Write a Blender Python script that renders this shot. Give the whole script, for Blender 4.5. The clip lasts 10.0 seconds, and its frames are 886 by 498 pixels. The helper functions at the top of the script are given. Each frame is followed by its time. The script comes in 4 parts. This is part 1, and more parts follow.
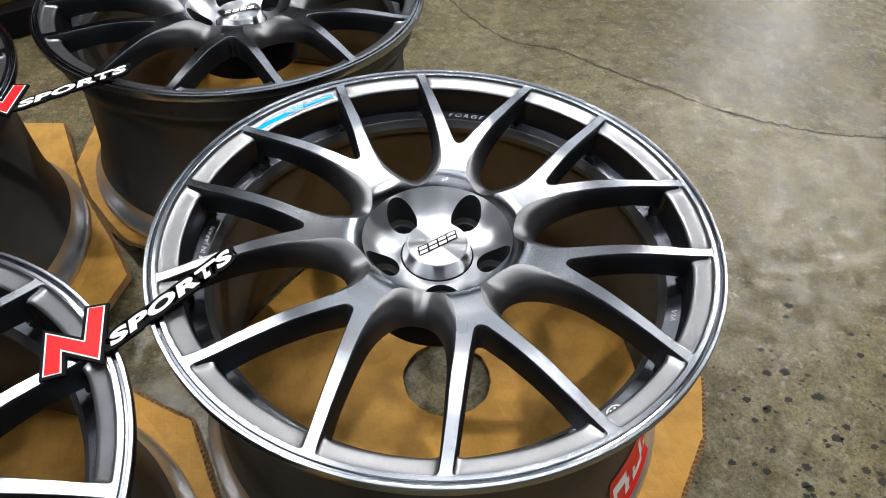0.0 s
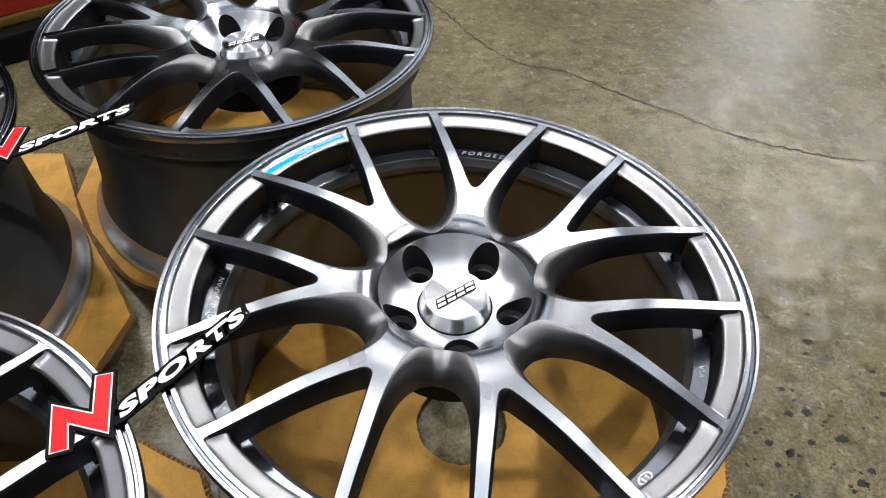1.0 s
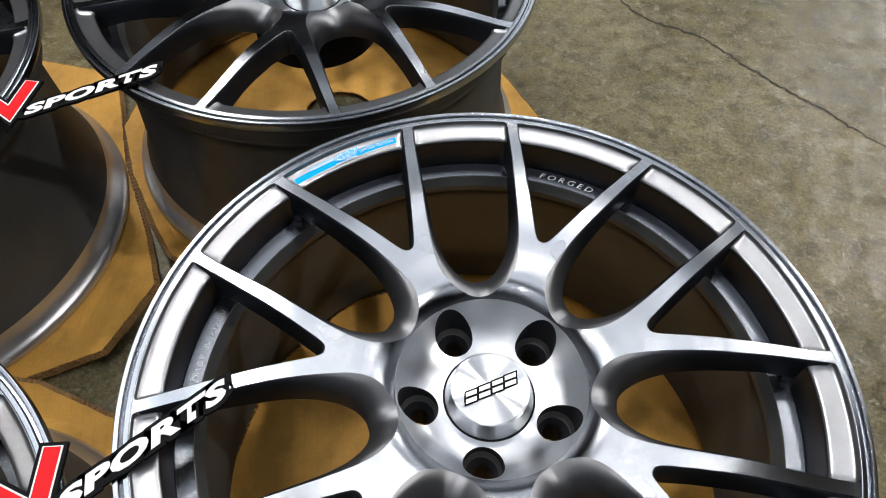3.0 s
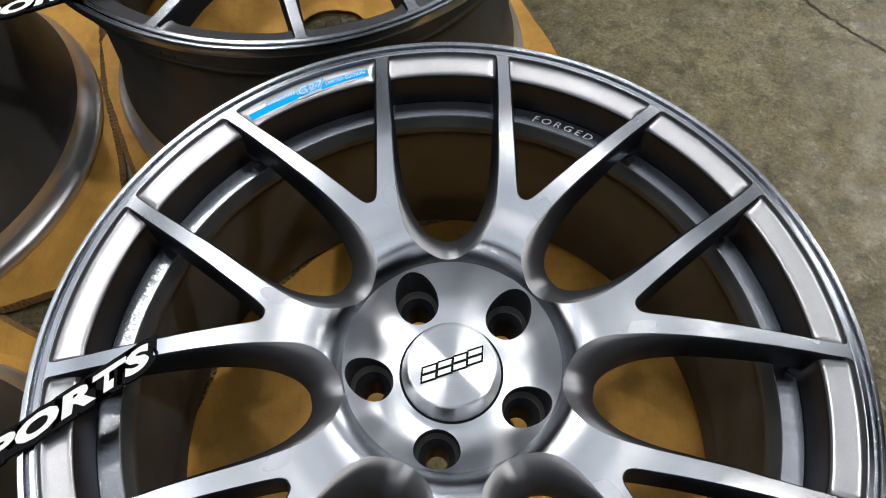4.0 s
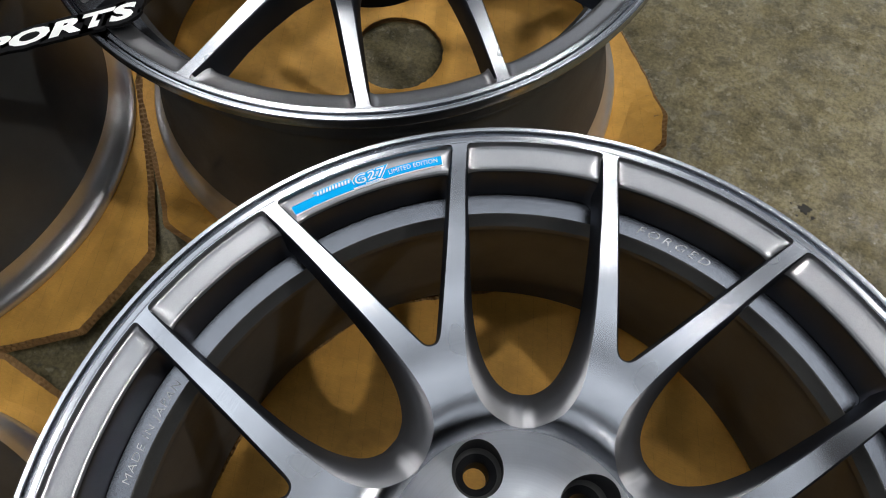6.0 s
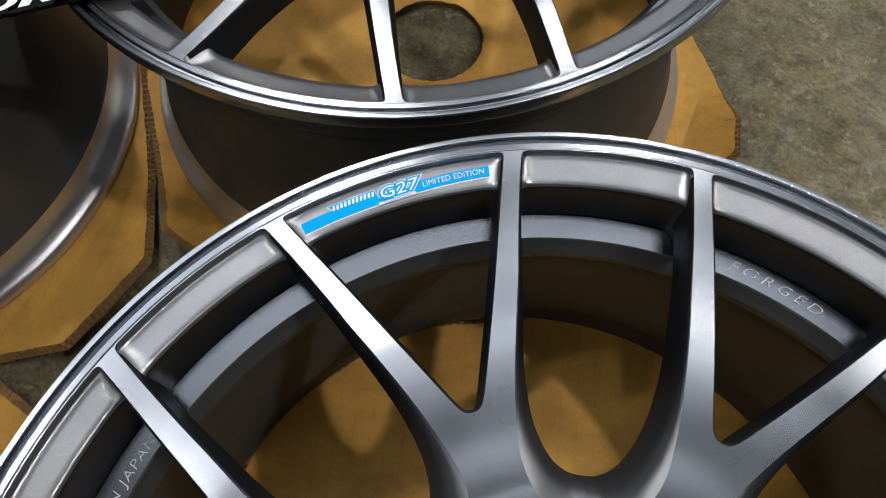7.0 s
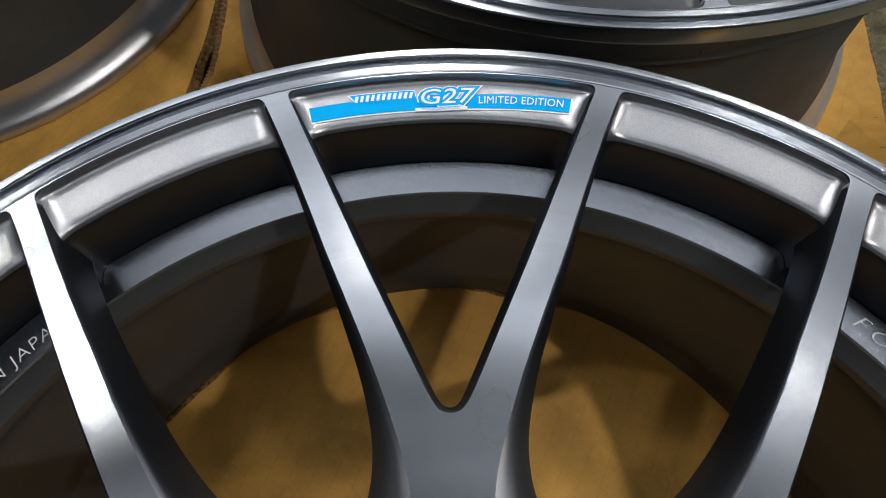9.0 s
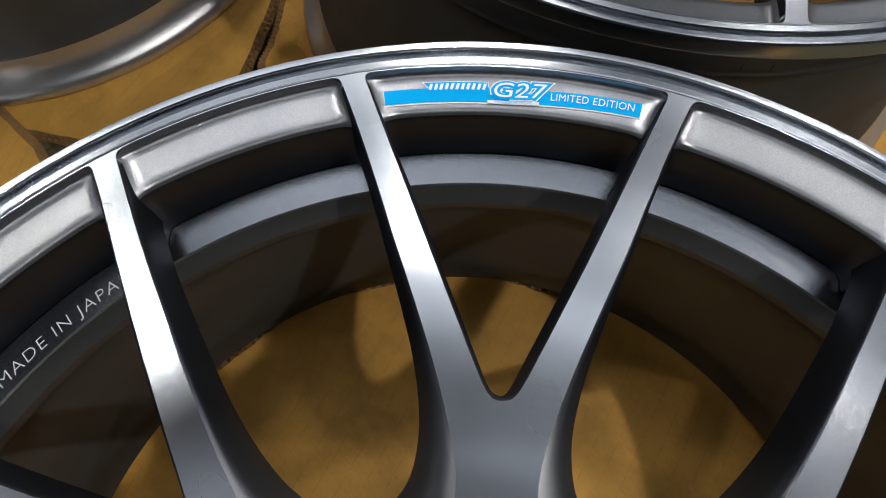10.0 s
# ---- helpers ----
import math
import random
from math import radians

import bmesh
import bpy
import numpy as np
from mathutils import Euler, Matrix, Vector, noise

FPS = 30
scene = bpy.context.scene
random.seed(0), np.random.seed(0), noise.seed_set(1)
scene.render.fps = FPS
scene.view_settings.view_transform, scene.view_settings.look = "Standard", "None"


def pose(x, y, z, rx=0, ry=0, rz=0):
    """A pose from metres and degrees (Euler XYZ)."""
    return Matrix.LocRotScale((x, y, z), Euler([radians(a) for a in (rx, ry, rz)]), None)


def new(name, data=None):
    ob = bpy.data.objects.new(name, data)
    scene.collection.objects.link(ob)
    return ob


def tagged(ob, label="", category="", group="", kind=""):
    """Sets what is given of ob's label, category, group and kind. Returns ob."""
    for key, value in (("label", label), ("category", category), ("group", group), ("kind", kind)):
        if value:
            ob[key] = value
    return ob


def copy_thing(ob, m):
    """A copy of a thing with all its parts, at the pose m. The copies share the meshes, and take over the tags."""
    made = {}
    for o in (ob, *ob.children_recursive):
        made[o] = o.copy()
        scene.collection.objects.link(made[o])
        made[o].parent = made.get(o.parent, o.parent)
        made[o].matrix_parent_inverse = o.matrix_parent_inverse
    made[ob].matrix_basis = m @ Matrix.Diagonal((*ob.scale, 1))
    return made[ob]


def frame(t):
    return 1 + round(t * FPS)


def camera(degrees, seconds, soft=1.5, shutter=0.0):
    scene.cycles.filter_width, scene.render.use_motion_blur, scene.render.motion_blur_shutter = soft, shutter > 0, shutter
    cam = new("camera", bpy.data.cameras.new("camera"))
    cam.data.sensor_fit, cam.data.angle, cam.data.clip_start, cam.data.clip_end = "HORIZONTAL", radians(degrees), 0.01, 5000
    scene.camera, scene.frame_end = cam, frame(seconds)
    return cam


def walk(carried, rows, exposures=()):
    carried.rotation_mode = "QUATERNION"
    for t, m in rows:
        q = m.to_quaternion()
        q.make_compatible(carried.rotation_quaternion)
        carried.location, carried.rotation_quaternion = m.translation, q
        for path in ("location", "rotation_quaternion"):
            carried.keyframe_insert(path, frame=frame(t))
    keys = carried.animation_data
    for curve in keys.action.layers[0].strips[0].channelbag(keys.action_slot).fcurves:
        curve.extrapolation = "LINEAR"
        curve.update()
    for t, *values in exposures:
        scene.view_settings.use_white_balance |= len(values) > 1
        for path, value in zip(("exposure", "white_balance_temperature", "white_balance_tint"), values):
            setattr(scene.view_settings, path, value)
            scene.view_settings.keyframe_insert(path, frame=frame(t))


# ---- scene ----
from mathutils.geometry import delaunay_2d_cdt

# ---- camera ----
cam = camera(65.5, 10.0, soft=1.0)
PATH = [
    (0, -0.0031, -0.4831, 0.7403, 44.16, -1.49, 0.48),
    (0.5, -0.0055, -0.4755, 0.7387, 44.21, -1.51, 0.04),
    (1, -0.0254, -0.4331, 0.7566, 44.38, -1.48, -0.03),
    (1.5, -0.0466, -0.3884, 0.7750, 43.55, -1.44, 1.54),
    (2, -0.0556, -0.3294, 0.7833, 41.02, -1.40, 2.81),
    (2.5, -0.0409, -0.2710, 0.7716, 38.32, -1.34, 7.95),
    (2.7, -0.0245, -0.2494, 0.7635, 37.03, -1.34, 9.67),
    (3.8, 0.0256, -0.1696, 0.7176, 29.48, -0.88, 14.40),
    (4, 0.0307, -0.1534, 0.7073, 28.43, -0.47, 14.92),
    (4.5, 0.0282, -0.1073, 0.6905, 26.48, -0.22, 16.58),
    (5, 0.0159, -0.0689, 0.7048, 24.75, -0.15, 18.29),
    (5.5, -0.0114, -0.0395, 0.6963, 24.62, -0.44, 19.46),
    (6, -0.0411, -0.0103, 0.6718, 24.29, -0.27, 21.19),
    (6.2, -0.0458, 0.0003, 0.6621, 24.11, 0.40, 21.98),
    (7.3, -0.0776, 0.0524, 0.5789, 23.31, 0.17, 26.08),
    (7.5, -0.0686, 0.0602, 0.5719, 22.37, 0.01, 28.61),
    (8, -0.0599, 0.0609, 0.5478, 21.49, 0.08, 33.77),
    (8.5, -0.0625, 0.0695, 0.5270, 21.01, 0.08, 37.59),
    (9, -0.0697, 0.0712, 0.5128, 20.46, -0.13, 40.83),
    (9.5, -0.0729, 0.0689, 0.5108, 20.03, -0.10, 43.31),
    (10, -0.0796, 0.0602, 0.5179, 19.38, -0.18, 46.38),
]
walk(cam, [(t, pose(*row)) for t, *row in PATH], exposures=[(0.0, 0.16), (2.7, 0.04), (4.0, -0.23), (7.3, -0.32), (10.0, -0.37)])

# ---- world and lamps ----
world = bpy.data.worlds.new("workshop_air")
scene.world = world
world.use_nodes = True
world.node_tree.nodes["Background"].inputs[0].default_value = (0.5, 0.55, 0.6, 1)
world.node_tree.nodes["Background"].inputs[1].default_value = 0.003

FACE = 0.283          # height of the wheel faces over the floor
CEIL = 3.3
# x, y and watts of each small downlight under the ceiling
# all unseen: some set from glints, some added to brighten floor and cardboard
DOWNLIGHTS = [(-1.00, 1.05, 17), (0.70, 1.25, 3), (0.03, 2.05, 14), (1.75, 0.30, 46), (-0.35, -1.75, 3), (-1.45, -0.50, 10), (-1.75, 1.85, 42), (2.30, 2.60, 24), (3.20, 3.80, 60), (3.20, 5.90, 80), (-2.35, -0.40, 13)]
# long frosted panels in rows, dimmer than the downlights: x, y of their middles
# unseen rows, added where the metal has to reflect a bright ceiling
PANELS = [(x, 0.35 * x + c) for c in (1.45, 2.22, 3.40, 4.35, 5.30) for x in (-4.7, -3.45, -2.2, -0.95, 0.30, 1.55, 2.8, 4.05, 5.3) if 0.35 * x + c < 7.4 and (c != 2.22 or x < 1) and (c != 3.40 or abs(x) > 1) and x > (-2.0 if c > 4 else -3.0)]
PANELS += [(x, 0.35 * x + c) for c in (-2.60, -1.30, 0.42) for x in (-2.2, -0.95, 0.30, 1.55) if c < 0 or x < 1]
PANELS += [(-1.75, 0.14)]
PANEL_POWER = 1.45
FAR_PANEL_POWER = 2.3     # brighter panels, added to lift reflections: far bay, middle row and its west end


# ---- materials ----
def material(name):
    mat = bpy.data.materials.new(name)
    mat.use_nodes = True
    nt = mat.node_tree
    return mat, nt, nt.nodes["Principled BSDF"]


def node(nt, kind, **values):
    n = nt.nodes.new(kind)
    for key, value in values.items():
        if key in n.inputs:
            n.inputs[key].default_value = value
        else:
            setattr(n, key, value)
    return n


def ramp(nt, source, stops):
    r = nt.nodes.new("ShaderNodeValToRGB")
    while len(r.color_ramp.elements) < len(stops):
        r.color_ramp.elements.new(0.5)
    for e, (p, c) in zip(r.color_ramp.elements, stops):
        e.position, e.color = p, (*c, 1) if len(c) == 3 else c
    nt.links.new(source, r.inputs[0])
    return r.outputs[0]


def mix(nt, fac, a, b, blend="MIX"):
    m = nt.nodes.new("ShaderNodeMix")
    m.data_type, m.blend_type = "RGBA", blend
    for socket, value in ((m.inputs[0], fac), (m.inputs[6], a), (m.inputs[7], b)):
        if hasattr(value, "is_linked"):
            nt.links.new(value, socket)
        else:
            socket.default_value = value if isinstance(value, float) else (*value, 1)
    return m.outputs[2]


def coords(nt):
    return nt.nodes.new("ShaderNodeTexCoord").outputs["Object"]


def noise_of(nt, vec, scale, detail=3.0, rough=0.55):
    n = node(nt, "ShaderNodeTexNoise", Scale=scale, Detail=detail, Roughness=rough)
    nt.links.new(vec, n.inputs["Vector"])
    return n.outputs["Fac"]


def grey(v):
    return (v, v, v)


def bump(nt, bsdf, height, strength, distance):
    b = node(nt, "ShaderNodeBump", Strength=strength, Distance=distance)
    nt.links.new(height, b.inputs["Height"])
    nt.links.new(b.outputs[0], bsdf.inputs["Normal"])


def turned_metal(name, color, rough, aniso, groove):
    """Lathe-turned aluminium: fine rings round the thing's own z axis, which draw highlights outward from it."""
    mat, nt, bsdf = material(name)
    nt.nodes.remove(bsdf)
    metal = node(nt, "ShaderNodeBsdfAnisotropic", distribution="BECKMANN", Anisotropy=aniso)
    nt.links.new(metal.outputs[0], nt.nodes["Material Output"].inputs[0])
    obj = coords(nt)
    flat = node(nt, "ShaderNodeVectorMath", operation="MULTIPLY")
    flat.inputs[1].default_value = (1, 1, 0)
    nt.links.new(obj, flat.inputs[0])
    cross = node(nt, "ShaderNodeVectorMath", operation="CROSS_PRODUCT")
    cross.inputs[0].default_value = (0, 0, 1)
    nt.links.new(flat.outputs[0], cross.inputs[1])
    to_world = node(nt, "ShaderNodeVectorTransform", vector_type="VECTOR", convert_from="OBJECT", convert_to="WORLD")
    nt.links.new(cross.outputs[0], to_world.inputs[0])
    nt.links.new(to_world.outputs[0], metal.inputs["Tangent"])
    length = node(nt, "ShaderNodeVectorMath", operation="LENGTH")
    nt.links.new(flat.outputs[0], length.inputs[0])

    def rings(scale, detail):
        n = node(nt, "ShaderNodeTexNoise", noise_dimensions="1D", Scale=scale, Detail=detail)
        nt.links.new(length.outputs["Value"], n.inputs["W"])
        return n.outputs["Fac"]

    smear = noise_of(nt, obj, 12.0, 3.0)
    tone = ramp(nt, rings(140.0, 2.0), [(0.3, tuple(c * 0.965 for c in color)), (0.7, color)])
    tone = mix(nt, 1.0, tone, ramp(nt, rings(900.0, 3.0), [(0.35, grey(0.975)), (0.65, grey(1.015))]), "MULTIPLY")
    tone = mix(nt, 1.0, tone, ramp(nt, noise_of(nt, obj, 45.0, 4.0), [(0.3, grey(0.95)), (0.7, grey(1.03))]), "MULTIPLY")
    nt.links.new(tone, metal.inputs["Color"])
    nt.links.new(ramp(nt, smear, [(0.2, grey(rough * 0.93)), (0.8, grey(rough * 1.08))]), metal.inputs["Roughness"])
    bump(nt, metal, rings(2600.0, 2.0), groove, 0.0002)
    return mat


def lacquered(nt, bsdf, color, rough, height, strength, body):
    """Metallic lacquer: a clean satin reflection over a thin dark diffuse body."""
    nt.nodes.remove(bsdf)
    gloss = node(nt, "ShaderNodeBsdfAnisotropic", distribution="BECKMANN", Anisotropy=0.0)
    soft = node(nt, "ShaderNodeBsdfDiffuse", Roughness=0.3)
    blend = node(nt, "ShaderNodeMixShader", Fac=body)
    nt.links.new(color, gloss.inputs["Color"])
    nt.links.new(color, soft.inputs["Color"])
    nt.links.new(rough, gloss.inputs["Roughness"])
    bump(nt, gloss, height, strength, 0.0002)
    nt.links.new(gloss.inputs["Normal"].links[0].from_socket, soft.inputs["Normal"])
    nt.links.new(gloss.outputs[0], blend.inputs[1])
    nt.links.new(soft.outputs[0], blend.inputs[2])
    nt.links.new(blend.outputs[0], nt.nodes["Material Output"].inputs[0])


def satin_paint(name, dark, light, rough, flake=0.12, body=0.15):
    """Metallic wheel paint with fine flakes and faint handling smears."""
    mat, nt, bsdf = material(name)
    obj = coords(nt)
    cells = node(nt, "ShaderNodeTexVoronoi", Scale=2600.0)
    nt.links.new(obj, cells.inputs["Vector"])
    cloud = noise_of(nt, obj, 14.0, 4.0)
    smear = noise_of(nt, obj, 70.0, 5.0, 0.65)
    tone = ramp(nt, cloud, [(0.3, dark), (0.7, light)])
    tone = mix(nt, 1.0, tone, ramp(nt, smear, [(0.35, grey(0.97)), (0.65, grey(1.02))]), "MULTIPLY")
    desat = nt.nodes.new("ShaderNodeRGBToBW")
    nt.links.new(cells.outputs["Color"], desat.inputs[0])
    tone = mix(nt, 0.13, tone, desat.outputs[0], "OVERLAY")
    sheen = ramp(nt, cloud, [(0.3, grey(rough * 0.93)), (0.7, grey(rough * 1.08))])
    lacquered(nt, bsdf, tone, sheen, desat.outputs[0], flake, body)
    return mat


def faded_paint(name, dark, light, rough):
    """Wheel paint darkened for shaded spoke flanks and pocket walls, giving way to bare satin metal round the hub."""
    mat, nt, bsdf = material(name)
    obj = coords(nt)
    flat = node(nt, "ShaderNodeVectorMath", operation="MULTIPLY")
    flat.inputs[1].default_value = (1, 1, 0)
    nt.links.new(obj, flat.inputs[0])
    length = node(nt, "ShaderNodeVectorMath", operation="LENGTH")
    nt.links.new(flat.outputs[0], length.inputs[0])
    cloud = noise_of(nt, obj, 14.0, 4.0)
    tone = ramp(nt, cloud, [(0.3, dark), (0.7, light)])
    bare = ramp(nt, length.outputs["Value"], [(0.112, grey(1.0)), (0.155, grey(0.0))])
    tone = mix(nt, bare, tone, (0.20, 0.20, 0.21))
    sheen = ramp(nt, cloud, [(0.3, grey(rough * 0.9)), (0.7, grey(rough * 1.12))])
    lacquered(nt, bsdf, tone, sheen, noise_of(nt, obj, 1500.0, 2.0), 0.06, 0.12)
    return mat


def plain(name, color, rough=0.5, metal=0.0, var=0.12, scale=60.0):
    mat, nt, bsdf = material(name)
    n = noise_of(nt, coords(nt), scale, 4.0)
    lo = tuple(c * (1 - var) for c in color)
    nt.links.new(ramp(nt, n, [(0.3, lo), (0.7, color)]), bsdf.inputs["Base Color"])
    bsdf.inputs["Roughness"].default_value = rough
    bsdf.inputs["Metallic"].default_value = metal
    return mat


def concrete(name):
    mat, nt, bsdf = material(name)
    obj = coords(nt)
    broad = noise_of(nt, obj, 1.7, 5.0, 0.6)
    mid = noise_of(nt, obj, 9.0, 7.0, 0.65)
    fine = noise_of(nt, obj, 210.0, 6.0, 0.75)
    blotch = noise_of(nt, obj, 34.0, 5.0, 0.7)
    base = ramp(nt, broad, [(0.35, (0.100, 0.083, 0.044)), (0.5, (0.140, 0.118, 0.064)), (0.66, (0.185, 0.159, 0.092))])
    base = mix(nt, 0.7, base, ramp(nt, mid, [(0.36, grey(0.66)), (0.5, grey(0.97)), (0.63, grey(1.16))]), "MULTIPLY")
    base = mix(nt, 0.75, base, ramp(nt, fine, [(0.38, grey(0.48)), (0.5, grey(0.95)), (0.62, grey(1.30))]), "MULTIPLY")
    base = mix(nt, 0.75, base, ramp(nt, blotch, [(0.38, grey(0.48)), (0.47, grey(0.90)), (0.58, grey(1.18))]), "MULTIPLY")
    # short scuffs where the sealer has worn through
    drawn = node(nt, "ShaderNodeMapping")
    drawn.inputs["Rotation"].default_value = (0, 0, 0.6)
    drawn.inputs["Scale"].default_value = (0.75, 1.25, 1.0)
    nt.links.new(obj, drawn.inputs["Vector"])
    scuff = ramp(nt, noise_of(nt, drawn.outputs["Vector"], 85.0, 7.0, 0.78), [(0.36, grey(0.8)), (0.43, grey(0.0))])
    worn = ramp(nt, noise_of(nt, obj, 5.0, 5.0, 0.65), [(0.46, grey(0.05)), (0.60, grey(1.0))])
    scuff = mix(nt, 1.0, scuff, worn, "MULTIPLY")
    base = mix(nt, scuff, base, (0.048, 0.041, 0.029))
    # pale dusty scrapes
    pale = ramp(nt, noise_of(nt, obj, 60.0, 6.0, 0.7), [(0.57, grey(0.0)), (0.64, grey(0.7))])
    base = mix(nt, pale, base, (0.24, 0.212, 0.15))
    # oily dark spots, clustered
    spots = node(nt, "ShaderNodeTexVoronoi", Scale=38.0)
    warp = mix(nt, 0.06, obj, node_color(nt, obj, 30.0), "ADD")
    nt.links.new(warp, spots.inputs["Vector"])
    where = noise_of(nt, obj, 3.1, 3.0)
    dots = ramp(nt, spots.outputs["Distance"], [(0.10, grey(0.35)), (0.26, grey(0.0))])
    zone = ramp(nt, where, [(0.42, grey(0.0)), (0.55, grey(1.0))])
    oily = mix(nt, 1.0, dots, zone, "MULTIPLY")
    base = mix(nt, oily, base, (0.034, 0.030, 0.022))
    # small pits
    pits = node(nt, "ShaderNodeTexVoronoi", Scale=140.0)
    nt.links.new(obj, pits.inputs["Vector"])
    pit = ramp(nt, pits.outputs["Distance"], [(0.05, grey(1.0)), (0.16, grey(0.0))])
    pitzone = ramp(nt, noise_of(nt, obj, 22.0, 3.0), [(0.55, grey(0.0)), (0.66, grey(0.9))])
    base = mix(nt, mix(nt, 1.0, pit, pitzone, "MULTIPLY"), base, (0.06, 0.055, 0.045))
    nt.links.new(base, bsdf.inputs["Base Color"])
    polish = noise_of(nt, obj, 4.2, 6.0, 0.65)
    gloss = ramp(nt, polish, [(0.40, grey(0.27)), (0.62, grey(0.16))])
    gloss = mix(nt, 0.8, gloss, ramp(nt, noise_of(nt, obj, 48.0, 6.0, 0.7), [(0.36, grey(1.7)), (0.52, grey(1.0)), (0.64, grey(0.85))]), "MULTIPLY")
    nt.links.new(mix(nt, mix(nt, 1.0, scuff, oily, "ADD"), gloss, grey(0.7)), bsdf.inputs["Roughness"])
    # the sealer shines only where it is left
    sealer = ramp(nt, noise_of(nt, obj, 27.0, 7.0, 0.72), [(0.40, grey(0.05)), (0.50, grey(0.20)), (0.60, grey(0.40))])
    nt.links.new(sealer, bsdf.inputs["Specular IOR Level"])
    bump(nt, bsdf, mix(nt, 0.7, blotch, fine), 0.26, 0.002)
    return mat


def node_color(nt, vec, scale):
    n = node(nt, "ShaderNodeTexNoise", Scale=scale, Detail=3.0)
    nt.links.new(vec, n.inputs["Vector"])
    return n.outputs["Color"]


def cardboard(name, color, lines=True):
    mat, nt, bsdf = material(name)
    obj = coords(nt)
    cloud = noise_of(nt, obj, 7.0, 5.0)
    stretch = node(nt, "ShaderNodeMapping")
    stretch.inputs["Scale"].default_value = (60.0, 700.0, 60.0)
    nt.links.new(obj, stretch.inputs["Vector"])
    fibre = noise_of(nt, stretch.outputs[0], 3.0, 3.0)
    tone = ramp(nt, cloud, [(0.32, tuple(c * 0.70 for c in color)), (0.68, color)])
    tone = mix(nt, 0.6, tone, ramp(nt, fibre, [(0.3, grey(0.82)), (0.7, grey(1.06))]), "MULTIPLY")
    # rubbed patches and faint damp marks
    rub = noise_of(nt, obj, 26.0, 5.0, 0.65)
    tone = mix(nt, 0.8, tone, ramp(nt, rub, [(0.34, grey(0.80)), (0.5, grey(1.0)), (0.66, grey(1.08))]), "MULTIPLY")
    damp = ramp(nt, noise_of(nt, obj, 11.0, 3.0), [(0.56, grey(0.0)), (0.60, grey(0.35)), (0.72, grey(0.10))])
    tone = mix(nt, damp, tone, tuple(c * 0.55 for c in color))
    if lines:
        # pressed flute lines, broken into dashes
        wave = node(nt, "ShaderNodeTexWave", wave_type="BANDS", bands_direction="X", Scale=22.0, Distortion=0.1)
        wave.inputs["Detail Scale"].default_value = 4.0
        slant = node(nt, "ShaderNodeMapping")
        slant.inputs["Rotation"].default_value = (0, 0, radians(-17))
        nt.links.new(obj, slant.inputs["Vector"])
        nt.links.new(slant.outputs[0], wave.inputs["Vector"])
        line = ramp(nt, wave.outputs["Fac"], [(0.986, grey(0.0)), (0.996, grey(1.0))])
        dash = ramp(nt, noise_of(nt, obj, 260.0, 2.0), [(0.42, grey(0.0)), (0.54, grey(0.22))])
        tone = mix(nt, mix(nt, 1.0, line, dash, "MULTIPLY"), tone, tuple(c * 0.3 for c in color))
    nt.links.new(tone, bsdf.inputs["Base Color"])
    bsdf.inputs["Roughness"].default_value = 0.62
    bsdf.inputs["Specular IOR Level"].default_value = 0.4
    bump(nt, bsdf, mix(nt, 0.75, fibre, noise_of(nt, obj, 16.0, 4.0)), 0.35, 0.004)
    return mat


def glow(name, color, strength):
    mat = bpy.data.materials.new(name)
    mat.use_nodes = True
    nt = mat.node_tree
    nt.nodes.remove(nt.nodes["Principled BSDF"])
    e = node(nt, "ShaderNodeEmission", Color=(*color, 1), Strength=strength)
    nt.links.new(e.outputs[0], nt.nodes["Material Output"].inputs[0])
    return mat


MACHINED = turned_metal("machined_aluminium", (0.44, 0.455, 0.485), 0.26, 0.25, 0.02)
HUB_METAL = turned_metal("brushed_hub_aluminium", (0.68, 0.69, 0.715), 0.33, 0.62, 0.08)
CAP_METAL = turned_metal("turned_cap_aluminium", (0.62, 0.63, 0.65), 0.32, 0.70, 0.06)
PAINT = satin_paint("gunmetal_paint", (0.31, 0.31, 0.318), (0.35, 0.35, 0.358), 0.29, 0.10, 0.12)
# same paint made darker and bluer, so the ledge's shade is in its colour
SHADED_LEDGE = satin_paint("shaded_ledge_paint", (0.205, 0.214, 0.235), (0.24, 0.249, 0.272), 0.22, 0.06, 0.05)
# wheel paint in a darker copy, with the barrel's inner shade in the colour
BARREL = satin_paint("darkened_barrel_paint", (0.112, 0.112, 0.111), (0.138, 0.138, 0.136), 0.38, 0.06, 0.36)
# barrel paint in a lighter copy: light on the upturned flange is coloured in
LIT_FLANGE = satin_paint("brightened_flange_paint", (0.53, 0.53, 0.54), (0.60, 0.60, 0.61), 0.36)
# darker copy of the gunmetal paint: shade on flanks and walls is coloured in
SHADED_FLANK = faded_paint("shaded_flank_paint", (0.060, 0.064, 0.075), (0.080, 0.085, 0.098), 0.40)
# near-black colour for the nut wells and the back of the hub
SEAT_DARK = plain("dark_nut_seat", (0.02, 0.02, 0.022), 0.45, 0.0)
BLACK = plain("black_plastic", (0.008, 0.008, 0.009), 0.6)
WHITE = plain("white_print", (0.82, 0.82, 0.80), 0.4, var=0.04)
RED = plain("red_print", (0.72, 0.02, 0.025), 0.32, var=0.08)
BLUE = plain("blue_film", (0.0, 0.39, 0.82), 0.55, var=0.06)
for soft_film in (BLUE, WHITE, RED, BLACK, SEAT_DARK):
    soft_film.node_tree.nodes["Principled BSDF"].inputs["Specular IOR Level"].default_value = 0.05
ENGRAVED = plain("bare_engraving", (0.70, 0.70, 0.72), 0.45, 0.0, var=0.05)
FLOOR = concrete("workshop_concrete")
